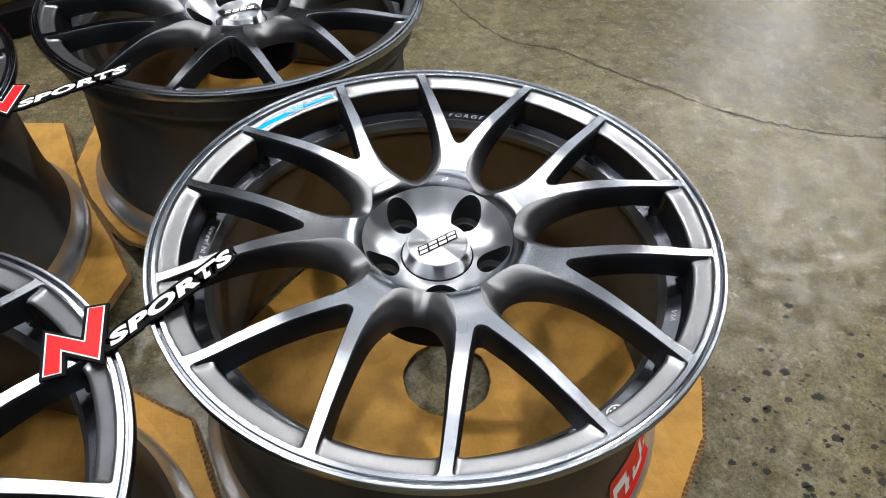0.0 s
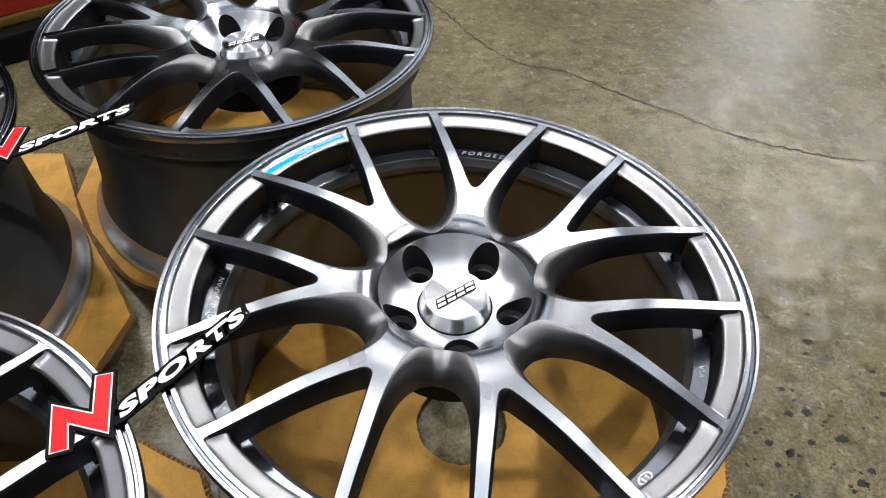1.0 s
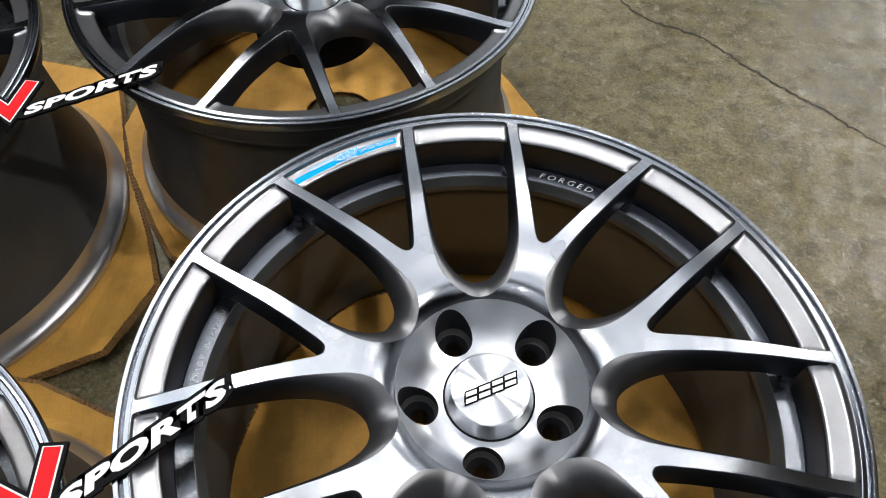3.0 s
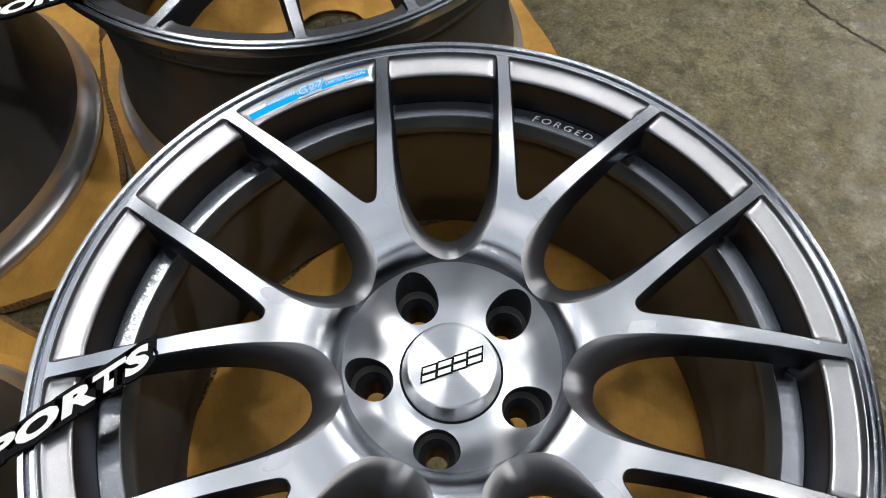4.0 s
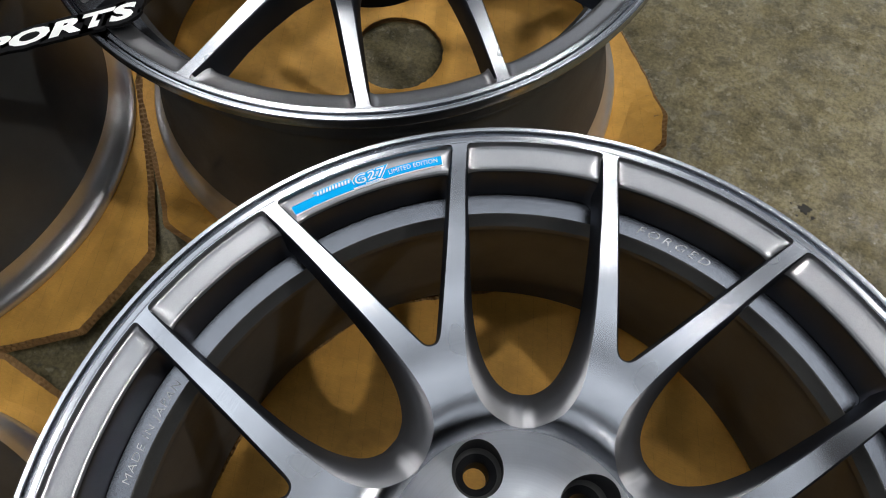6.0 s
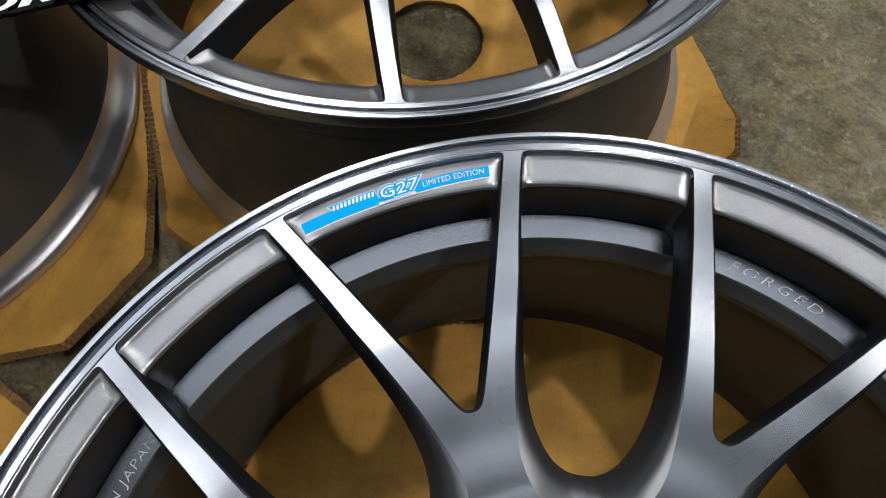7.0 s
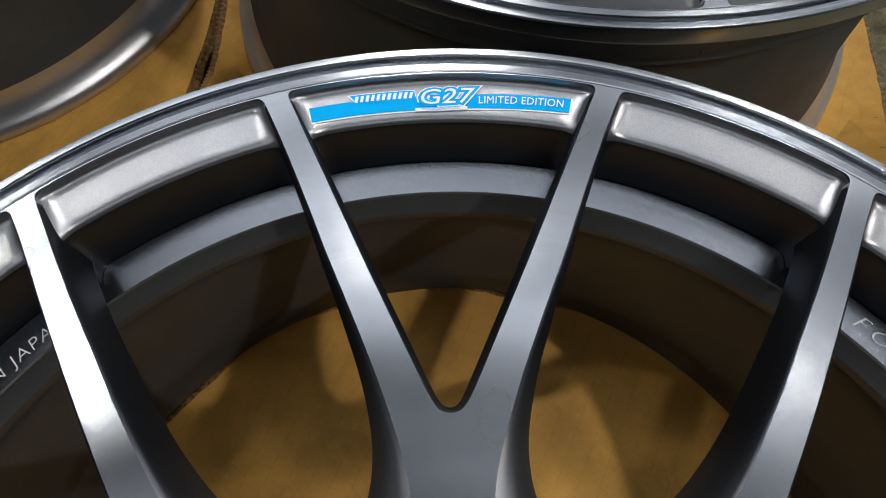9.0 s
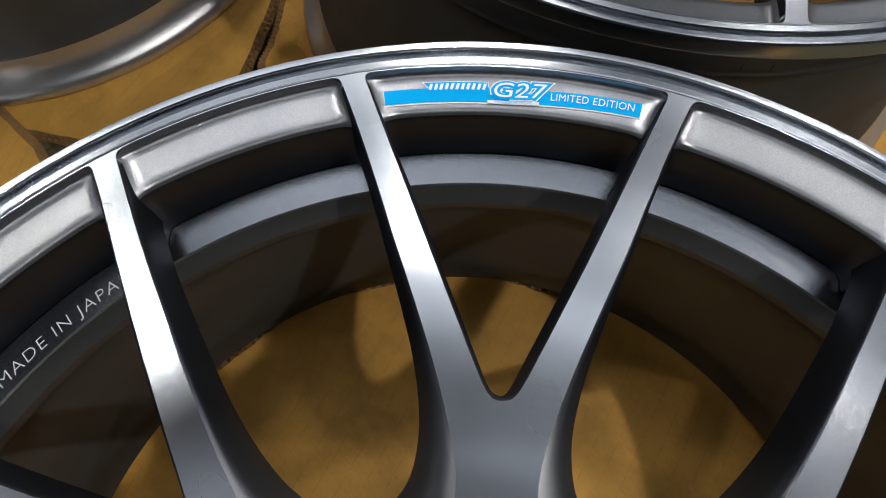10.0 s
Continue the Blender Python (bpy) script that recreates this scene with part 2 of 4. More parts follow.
DARK = plain("crack_dirt", (0.025, 0.022, 0.017), 0.9)
CARD = cardboard("kraft_board", (0.76, 0.400, 0.076))
CARD_CUT = cardboard("kraft_cut_edge", (0.36, 0.20, 0.075), False)
WALL = plain("workshop_wall_paint", (0.36, 0.385, 0.43), 0.8, scale=3.0)
CEILING = plain("workshop_ceiling_paint", (0.085, 0.082, 0.100), 0.8, scale=3.0)
LAMP_BODY = plain("white_enamel", (0.8, 0.8, 0.8), 0.4)
GLOW = glow("lit_diffuser", (0.95, 0.97, 1.0), 12.0)
PANEL_GLOW = glow("lit_frosted_panel", (0.86, 0.92, 1.0), PANEL_POWER)
FAR_PANEL_GLOW = glow("bright_frosted_panel", (0.86, 0.92, 1.0), FAR_PANEL_POWER)
CAB_BLACK = plain("black_lacquer", (0.006, 0.006, 0.007), 0.55)
CAB_BLACK.node_tree.nodes["Principled BSDF"].inputs["Specular IOR Level"].default_value = 0.1
CAB_RED = plain("red_lacquer", (0.35, 0.015, 0.012), 0.35)
BRASS = plain("brass_trim", (0.55, 0.36, 0.10), 0.35, 0.9)


# ---- mesh helpers ----
def link(name, mesh, mats, parent=None, label=""):
    for m in mats if isinstance(mats, (list, tuple)) else [mats]:
        mesh.materials.append(m)
    ob = new(name, mesh)
    if parent is not None:
        ob.parent = parent
    if label:
        ob["label"] = label
    return ob


def raw_mesh(name, verts, faces, normals=None, index=None, smooth=True):
    me = bpy.data.meshes.new(name)
    me.from_pydata([tuple(map(float, v)) for v in verts], [], [tuple(int(i) for i in f) for f in faces])
    me.polygons.foreach_set("use_smooth", [smooth] * len(me.polygons))
    if index is not None:
        me.polygons.foreach_set("material_index", [int(i) for i in index])
    if normals is not None:
        me.normals_split_custom_set_from_vertices([tuple(map(float, n)) for n in normals])
    me.update()
    return me


def part(name, bm, mats, parent, label=""):
    me = bpy.data.meshes.new(name)
    bm.to_mesh(me)
    bm.free()
    return link(name, me, mats, parent, label)


def smooth_bm(bm, angle=40):
    for f in bm.faces:
        f.smooth = True
    for e in bm.edges:
        if len(e.link_faces) == 2 and e.calc_face_angle(0) > radians(angle):
            e.smooth = False


def lathe(profile, steps, closed=False, indices=None, angle=40):
    """A body turned round z from (r, z) points, listed so that the outside lies to the left of the way."""
    bm = bmesh.new()
    rings = []
    for r, z in profile:
        rings.append([bm.verts.new((r * math.cos(2 * math.pi * k / steps), r * math.sin(2 * math.pi * k / steps), z)) for k in range(steps)]
                     if r > 1e-6 else [bm.verts.new((0, 0, z))] * steps)
    pairs = list(zip(rings, rings[1:])) + ([(rings[-1], rings[0])] if closed else [])
    for n, (a, b) in enumerate(pairs):
        for k in range(steps):
            j = (k + 1) % steps
            vs = []
            for v in (a[k], a[j], b[j], b[k]):
                if v not in vs:
                    vs.append(v)
            f = bm.faces.new(vs)
            if indices:
                f.material_index = indices[n % len(indices)]
    bmesh.ops.recalc_face_normals(bm, faces=bm.faces)
    smooth_bm(bm, angle)
    return bm


def box(bm, x0, y0, z0, x1, y1, z1):
    v = [bm.verts.new((x, y, z)) for z in (z0, z1) for x, y in ((x0, y0), (x1, y0), (x1, y1), (x0, y1))]
    for f in ((3, 2, 1, 0), (4, 5, 6, 7), (0, 1, 5, 4), (1, 2, 6, 5), (2, 3, 7, 6), (3, 0, 4, 7)):
        bm.faces.new([v[i] for i in f])
    return v


def bevel_all(bm, width, segments=2):
    bmesh.ops.bevel(bm, geom=list(bm.edges), offset=width, segments=segments, affect="EDGES", profile=0.6)


def slab(bm, poly, z0, z1):
    """A prism over a 2D outline (counter-clockwise)."""
    lo = [bm.verts.new((x, y, z0)) for x, y in poly]
    hi = [bm.verts.new((x, y, z1)) for x, y in poly]
    bm.faces.new(hi)
    bm.faces.new(lo[::-1])
    for i in range(len(poly)):
        j = (i + 1) % len(poly)
        bm.faces.new((lo[i], lo[j], hi[j], hi[i]))


def spline(points, per):
    """Catmull-Rom through 2D points."""
    p = np.array(points, float)
    q = np.vstack([2 * p[0] - p[1], p, 2 * p[-1] - p[-2]])
    out = []
    for i in range(len(p) - 1):
        a, b, c, d = q[i:i + 4]
        for t in np.linspace(0, 1, per, endpoint=False):
            out.append(0.5 * (2 * b + (c - a) * t + (2 * a - 5 * b + 4 * c - d) * t * t + (3 * b - a - 3 * c + d) * t ** 3))
    out.append(p[-1])
    return np.array(out)


def inside(poly, pts):
    x, y = pts[:, 0], pts[:, 1]
    hit = np.zeros(len(pts), bool)
    for (x0, y0), (x1, y1) in zip(poly, np.roll(poly, -1, axis=0)):
        cond = (y0 > y) != (y1 > y)
        with np.errstate(divide="ignore", invalid="ignore"):
            hit ^= cond & (x < (x1 - x0) * (y - y0) / (y1 - y0) + x0)
    return hit


def fill(loops, extra):
    """Triangles of the region inside loops[0] and outside the others."""
    verts, edges = [], []
    for lp in loops:
        n = len(verts)
        verts += [Vector((float(x), float(y))) for x, y in lp]
        edges += [(n + i, n + (i + 1) % len(lp)) for i in range(len(lp))]
    verts += [Vector((float(x), float(y))) for x, y in extra]
    v, _, f, *_ = delaunay_2d_cdt(verts, edges, [], 0, 1e-7)
    v = np.array([(a.x, a.y) for a in v])
    f = np.array([t for t in f if len(t) == 3])
    mid = v[f].mean(axis=1)
    keep = inside(np.array(loops[0]), mid)
    for lp in loops[1:]:
        keep &= ~inside(np.array(lp), mid)
    f = f[keep]
    a, b, c = v[f[:, 0]], v[f[:, 1]], v[f[:, 2]]
    flip = (b[:, 0] - a[:, 0]) * (c[:, 1] - a[:, 1]) - (b[:, 1] - a[:, 1]) * (c[:, 0] - a[:, 0]) < 0
    f[flip] = f[flip][:, ::-1]
    return v, f


def text_mesh(body, size, spacing=1.0, shear=0.0, bold=0.0, thick=0.0):
    cu = bpy.data.curves.new("writing", "FONT")
    cu.body, cu.size, cu.space_character, cu.shear, cu.offset = body, size, spacing, shear, bold
    cu.align_x, cu.align_y = "CENTER", "CENTER"
    cu.resolution_u, cu.extrude = 3, thick / 2
    ob = new("writing", cu)
    bpy.context.view_layer.update()
    me = bpy.data.meshes.new_from_object(ob.evaluated_get(bpy.context.evaluated_depsgraph_get()))
    bpy.data.objects.remove(ob)
    bpy.data.curves.remove(cu)
    return me


# ---- the wheel ----
SECTOR = math.pi / 7
table_r = np.linspace(0.02, 0.29, 1400)
table_z = np.interp(table_r, [0.02, 0.038, 0.050, 0.059, 0.0650, 0.0705, 0.0755, 0.0815, 0.0900, 0.105, 0.118, 0.135, 0.155, 0.175, 0.195, 0.215, 0.235, 0.248, 0.258, 0.262],
                    [-0.0485, -0.0482, -0.0465, -0.0428, -0.0360, -0.0255, -0.0170, -0.0115, -0.0084, -0.0068, -0.0056, -0.0022, 0.0010, 0.0029, 0.0026, 0.0016, -0.0001, -0.0011, -0.0012, -0.0010])
kernel = np.exp(-0.5 * (np.arange(-90, 91) / 29.0) ** 2)
table_z = np.convolve(np.pad(table_z, 90, mode="edge"), kernel / kernel.sum(), mode="valid")
table_d = np.gradient(table_z, table_r)


def face_z(r):
    return np.interp(r, table_r, table_z)


def face_normals(xy):
    r = np.hypot(xy[:, 0], xy[:, 1])
    d = np.interp(r, table_r, table_d)
    n = np.stack([-d * xy[:, 0] / r, -d * xy[:, 1] / r, np.ones(len(r))], 1)
    return n / np.linalg.norm(n, axis=1, keepdims=True)


def turn(p, a):
    c, s = math.cos(a), math.sin(a)
    return np.stack([p[:, 0] * c - p[:, 1] * s, p[:, 0] * s + p[:, 1] * c], 1)


def mirror(p):
    return p * np.array([1.0, -1.0])


RING = 0.2600
U_TOP = spline([(0.0752, 0), (0.0767, 0.0088), (0.0830, 0.0212), (0.0950, 0.0300), (0.1110, 0.0348), (0.1330, 0.0378), (0.1561, 0.0399),
                (0.1804, 0.0415), (0.2058, 0.0431), (0.2324, 0.0442), (0.2530, 0.0444)], 7)
U_LOW = spline([(0.0985, 0), (0.0992, 0.0066), (0.1040, 0.0150), (0.1125, 0.0218), (0.1245, 0.0276), (0.1430, 0.0326), (0.1620, 0.0356),
                (0.1830, 0.0380), (0.2070, 0.0402), (0.2325, 0.0417), (0.2520, 0.0420)], 7)
V_TOP = spline([(0.1284, 0), (0.1288, 0.0024), (0.1303, 0.0046), (0.1338, 0.0070), (0.1425, 0.0113), (0.1632, 0.0210), (0.1852, 0.0312),
                (0.2082, 0.0418), (0.2324, 0.0530), (0.2490, 0.0606)], 7)
V_LOW = spline([(0.1322, 0), (0.1326, 0.0016), (0.1340, 0.0032), (0.1372, 0.0052), (0.1455, 0.0092), (0.1658, 0.0187), (0.1875, 0.0287),
                (0.2100, 0.0393), (0.2335, 0.0504), (0.2490, 0.0578)], 7)
# towards the rim the two arms of a spoke draw a little closer together
for line, at, by in ((U_TOP, (0.110, 0.135, 0.160, 0.185, 0.210, 0.250), (0.0006, 0.0007, 0.0003, 0.0, 0.0003, 0.0009)), (V_TOP, (0.155, 0.180, 0.205, 0.250), (0.0, 0.0, -0.0004, -0.0012))):
    low_line = U_LOW if line is U_TOP else V_LOW
    for edge in (line, low_line):
        edge[:, 1] += np.interp(edge[:, 0], at, by) * np.clip(edge[:, 1] / 0.01, 0, 1)


def corner(line, fillet_r):
    """Carries a window's side on to the ring through a rounded corner and along the ring to the window's axis."""
    end, way = line[-1], line[-1] - line[-2]
    way = way / np.linalg.norm(way)
    grid = np.linspace(0, 0.02, 400)
    pts = end + grid[:, None] * way
    k = int(np.argmin(abs(np.hypot(pts[:, 0], pts[:, 1]) - RING)))
    apex = pts[k]
    a1 = math.atan2(apex[1], apex[0])
    start = apex - way * fillet_r
    stop_a = a1 - fillet_r / RING
    stop = np.array([RING * math.cos(stop_a), RING * math.sin(stop_a)])
    bend = [start * (1 - t) ** 2 + 2 * apex * t * (1 - t) + stop * t * t for t in np.linspace(0, 1, 8)]
    arc = [(RING * math.cos(a), RING * math.sin(a)) for a in np.linspace(stop_a, 0, 9)[1:]]
    return np.vstack([bend, arc])


def spoke_mesh():
    u_edge = np.vstack([U_TOP, corner(U_TOP, 0.0035)])
    v_edge = np.vstack([V_TOP, corner(V_TOP, 0.0035)])
    hub_r, out_r = 0.0742, 0.2604
    hub_arc = np.array([(hub_r * math.cos(a), hub_r * math.sin(a)) for a in np.linspace(-SECTOR, SECTOR, 25)])
    out_arc = np.array([(out_r * math.cos(a), out_r * math.sin(a)) for a in np.linspace(SECTOR, -SECTOR, 61)])
    left = turn(mirror(u_edge), SECTOR)
    right = turn(u_edge, -SECTOR)
    outer = np.vstack([hub_arc, left, out_arc, right[::-1]])
    hole = np.vstack([v_edge, mirror(v_edge)[::-1][1:-1]])
    gx, gy = np.meshgrid(np.arange(0.07, 0.262, 0.0045), np.arange(-0.12, 0.12, 0.0045))
    extra = np.stack([gx.ravel() + 0.0004, gy.ravel() + 0.0003], 1)
    far = np.min(np.linalg.norm(extra[:, None] - np.vstack([outer, hole])[None], axis=2), axis=1) > 0.0022
    extra = extra[inside(outer, extra) & ~inside(hole, extra) & far]
    xy, tri = fill([outer, hole], extra)
    verts = [np.column_stack([xy, face_z(np.hypot(xy[:, 0], xy[:, 1]))])]
    normals, faces, index = [face_normals(xy)], [tri], [np.zeros(len(tri))]
    count = len(xy)

    def wall(top, low, deep, seam=None):
        nonlocal count
        top_z = face_z(np.hypot(top[:, 0], top[:, 1]))
        rows = []
        lip = np.linspace(0, 1, 11)
        for q in lip:
            f, g = math.sin(q * math.pi / 2), 1 - math.cos(q * math.pi / 2)
            rows.append(np.column_stack([top + (low - top) * f, top_z + (deep - top_z) * g]))
        rows.append(np.column_stack([low, deep - 0.005]))
        grid = np.array(rows)
        du = np.gradient(grid, axis=1)
        dv = np.gradient(grid[:-1], axis=0)
        dv = np.concatenate([dv, dv[-1:]])
        n = np.cross(du, dv)
        n /= np.linalg.norm(n, axis=2, keepdims=True) + 1e-12
        if seam is not None:
            side = np.array([-math.sin(seam), math.cos(seam), 0])
            for k in (0, -1):
                n[:, k] -= np.outer(n[:, k] @ side, side)
                n[:, k] /= np.linalg.norm(n[:, k], axis=1, keepdims=True) + 1e-12
        rows_n, cols = grid.shape[:2]
        f = []
        for i in range(rows_n - 1):
            for k in range(cols - 1):
                a = count + i * cols + k
                f.append((a, a + 1, a + cols + 1))
                f.append((a, a + cols + 1, a + cols))
        a, b, c = (grid.reshape(-1, 3)[np.array(f)[:, j] - count] for j in range(3))
        g = np.cross(b - a, c - a)
        ref = n.reshape(-1, 3)[np.array(f)[:, 0] - count]
        flip = (g * ref).sum(axis=1).sum() < 0
        f = np.array(f)[:, ::-1] if flip else np.array(f)
        verts.append(grid.reshape(-1, 3))
        normals.append(n.reshape(-1, 3))
        faces.append(f)
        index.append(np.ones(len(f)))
        count += rows_n * cols

    def depth(p):
        return np.interp(np.hypot(p[:, 0], p[:, 1]), [0.075, 0.095, 0.115, 0.135, 0.160, 0.190, 0.210, 0.235, 0.243, 0.250],
                         [-0.0430, -0.0390, -0.0325, -0.0260, -0.0195, -0.0170, -0.0175, -0.0220, -0.0270, -0.0365])

    # the wall of each window half; the way round decides which side is the outside
    for sign in (1, -1):
        low, top = (turn(U_LOW, -SECTOR), turn(U_TOP, -SECTOR)) if sign > 0 else (turn(mirror(U_LOW), SECTOR)[::-1], turn(mirror(U_TOP), SECTOR)[::-1])
        wall(top[::-1], low[::-1], depth(low)[::-1], -SECTOR * sign)
    v_t = np.vstack([mirror(V_TOP)[::-1], V_TOP[1:]])
    v_l = np.vstack([mirror(V_LOW)[::-1], V_LOW[1:]])
    wall(v_t, v_l, depth(v_l))
    # the back of the spoke
    out_low = np.array([(0.250 * math.cos(a), 0.250 * math.sin(a)) for a in np.linspace(SECTOR - 0.168, -SECTOR + 0.168, 31)])
    base = np.vstack([hub_arc, turn(mirror(U_LOW), SECTOR), out_low, turn(U_LOW, -SECTOR)[::-1]])
    end = math.atan2(V_LOW[-1][1], V_LOW[-1][0])
    v_arc = np.array([(np.hypot(*V_LOW[-1]) * math.cos(a), np.hypot(*V_LOW[-1]) * math.sin(a)) for a in np.linspace(end, -end, 12)[1:-1]])
    gap = np.vstack([V_LOW, v_arc, mirror(V_LOW)[::-1][:-1]])
    xy, tri = fill([base, gap], [])
    verts.append(np.column_stack([xy, depth(xy) - 0.005]))
    normals.append(np.tile([0, 0, -1.0], (len(xy), 1)))
    faces.append(tri[:, ::-1] + count)
    index.append(np.ones(len(tri)))
    return raw_mesh("spoke", np.vstack(verts), np.vstack(faces), np.vstack(normals), np.concatenate(index))


LUG_PHASE = math.radians(58.8 - 183.63)


def hub_mesh():
    """The dish round the bore with five deep nut seats."""
    steps = 175
    outer = np.array([(0.0742 * math.cos(a), 0.0742 * math.sin(a)) for a in np.linspace(0, 2 * math.pi, steps, endpoint=False)])
    bore = np.array([(0.0300 * math.cos(a), 0.0300 * math.sin(a)) for a in np.linspace(0, 2 * math.pi, 60, endpoint=False)])
    circle = np.array([(math.cos(a), math.sin(a)) for a in np.linspace(0, 2 * math.pi, 40, endpoint=False)])
    centres = [np.array([0.05715 * math.cos(LUG_PHASE + k * 2 * math.pi / 5), 0.05715 * math.sin(LUG_PHASE + k * 2 * math.pi / 5)]) for k in range(5)]
    holes = [c + circle * 0.0158 for c in centres]
    g = np.arange(-0.074, 0.0741, 0.0035)
    gx, gy = np.meshgrid(g, g)
    extra = np.stack([gx.ravel() + 0.0002, gy.ravel() + 0.0003], 1)
    r = np.hypot(extra[:, 0], extra[:, 1])
    ok = (r < 0.0728) & (r > 0.0315)
    for h, c in zip(holes, centres):
        ok &= np.hypot(*(extra - c).T) > 0.0172
    xy, tri = fill([outer, bore, *holes], extra[ok])
    verts, normals, faces, index = [np.column_stack([xy, face_z(np.hypot(xy[:, 0], xy[:, 1]))])], [face_normals(xy)], [tri], [np.zeros(len(tri))]
    count = len(xy)
    # the back of the hub, a ring with the nut holes left open
    ring_o = outer * (0.0765 / 0.0742)
    small = [c + circle * 0.0082 for c in centres]
    xy, tri = fill([ring_o, bore, *small], [])
    verts.append(np.column_stack([xy, np.full(len(xy), -0.100)]))
    normals.append(np.tile([0, 0, -1.0], (len(xy), 1)))
    faces.append(tri[:, ::-1] + count)
    index.append(np.ones(len(tri)))
    count += len(xy)
    k = np.arange(steps)
    for za, zb in ((-0.047, -0.100),):
        verts += [np.column_stack([ring_o, np.full(steps, za)]), np.column_stack([ring_o, np.full(steps, zb)])]
        n = np.column_stack([ring_o / 0.0765, np.zeros(steps)])
        normals += [n, n]
        j = (k + 1) % steps
        faces.append(np.vstack([np.column_stack([count + k, count + steps + k, count + steps + j]), np.column_stack([count + k, count + steps + j, count + j])]))
        index.append(np.ones(2 * steps))
        count += 2 * steps
    return raw_mesh("hub", np.vstack(verts), np.vstack(faces), np.vstack(normals), np.concatenate(index))


def nut_seat_mesh():
    """The deep black nut well at the first bolt hole, with its bright conical seat."""
    n = 40
    circle = np.array([(math.cos(a), math.sin(a)) for a in np.linspace(0, 2 * math.pi, n, endpoint=False)])
    c = np.array([0.05715 * math.cos(LUG_PHASE), 0.05715 * math.sin(LUG_PHASE)])
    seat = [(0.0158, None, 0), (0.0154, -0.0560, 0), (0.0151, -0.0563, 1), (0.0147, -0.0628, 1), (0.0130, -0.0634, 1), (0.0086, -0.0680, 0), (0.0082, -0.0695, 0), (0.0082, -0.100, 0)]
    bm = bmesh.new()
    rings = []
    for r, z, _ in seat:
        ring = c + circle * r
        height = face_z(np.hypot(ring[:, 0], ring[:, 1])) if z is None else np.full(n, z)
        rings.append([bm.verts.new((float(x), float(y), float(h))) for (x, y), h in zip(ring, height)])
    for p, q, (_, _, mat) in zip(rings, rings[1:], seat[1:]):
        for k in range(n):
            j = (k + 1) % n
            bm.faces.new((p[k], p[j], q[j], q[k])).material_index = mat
    smooth_bm(bm, 25)
    me = bpy.data.meshes.new("nut_seat")
    bm.to_mesh(me)
    bm.free()
    return me


def pocket_mesh(half_deg_out, half_deg_in):
    """A milled pocket floor between two spoke feet, with filleted sides, and the wall below it."""
    prof = [(0.2602, -0.0018), (0.2600, -0.0032), (0.2595, -0.0044), (0.2587, -0.0052), (0.2575, -0.0058), (0.2558, -0.0062), (0.2530, -0.0067), (0.2500, -0.0072),
            (0.2470, -0.0077), (0.2454, -0.0080), (0.2443, -0.0084), (0.2435, -0.0090), (0.2428, -0.0099), (0.2424, -0.0108), (0.2422, -0.0124), (0.2420, -0.0190), (0.2418, -0.0250), (0.2416, -0.0310), (0.2414, -0.0398)]
    prof = np.array(prof)
    d = np.gradient(prof, axis=0)
    nrm = np.stack([d[:, 1], -d[:, 0]], 1)
    nrm /= np.linalg.norm(nrm, axis=1, keepdims=True)
    fillet = np.interp(prof[:, 0], [0.2415, 0.2430, 0.2500, 0.2595], [0.0085, 0.0095, 0.0085, 0.0060])
    s = np.concatenate([np.linspace(0, 1, 9)[:-1] ** 1.6 * 0.13, np.linspace(0.13, 0.87, 25), 1 - (np.linspace(0, 1, 9)[:-1] ** 1.6 * 0.13)[::-1]])
    grid = np.zeros((len(prof), len(s), 3))
    for i, ((r, z), n, f) in enumerate(zip(prof, nrm, fillet)):
        half = math.radians(np.interp(r, [0.2370, 0.2590], [half_deg_in, half_deg_out])) + 0.0024 / r
        for k, t in enumerate(s):
            ang = half * (2 * t - 1)
            gap = max((half - abs(ang)) * r - 0.0021, 0.0)
            lift = f - math.sqrt(max(f * f - (f - gap) ** 2, 0)) if gap < f else 0.0
            amp = (0.7 * (1 - abs(n[1])) + min(0.0048 / f, 0.7) * abs(n[1]))
            rr, zz = r + n[0] * lift * amp, z + n[1] * lift * amp
            zz = min(zz, -0.0017)
            grid[i, k] = rr * math.cos(ang), rr * math.sin(ang), zz
    du, dv = np.gradient(grid, axis=1), np.gradient(grid, axis=0)
    n = np.cross(du, dv)
    n /= np.linalg.norm(n, axis=2, keepdims=True) + 1e-12
    if n[6, 15, 2] < 0:
        n = -n
    cols = len(s)
    f = []
    for i in range(len(prof) - 1):
        for k in range(cols - 1):
            a = i * cols + k
            f.append((a, a + cols, a + cols + 1, a + 1))
    f = np.array(f)
    v = grid.reshape(-1, 3)
    test = np.cross(v[f[:, 1]] - v[f[:, 0]], v[f[:, 2]] - v[f[:, 0]])
    if test[6 * (cols - 1) + 15, 2] < 0:
        f = f[:, ::-1]
    # the pocket wall takes the darkened paint in place of shade
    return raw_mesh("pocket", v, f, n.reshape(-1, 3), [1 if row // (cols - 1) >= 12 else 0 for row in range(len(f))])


LEDGE = [(0.2408, -0.0401), (0.2277, -0.0423)]


def on_ledge(r):
    return float(np.interp(r, [LEDGE[1][0], LEDGE[0][0]], [LEDGE[1][1], LEDGE[0][1]]))


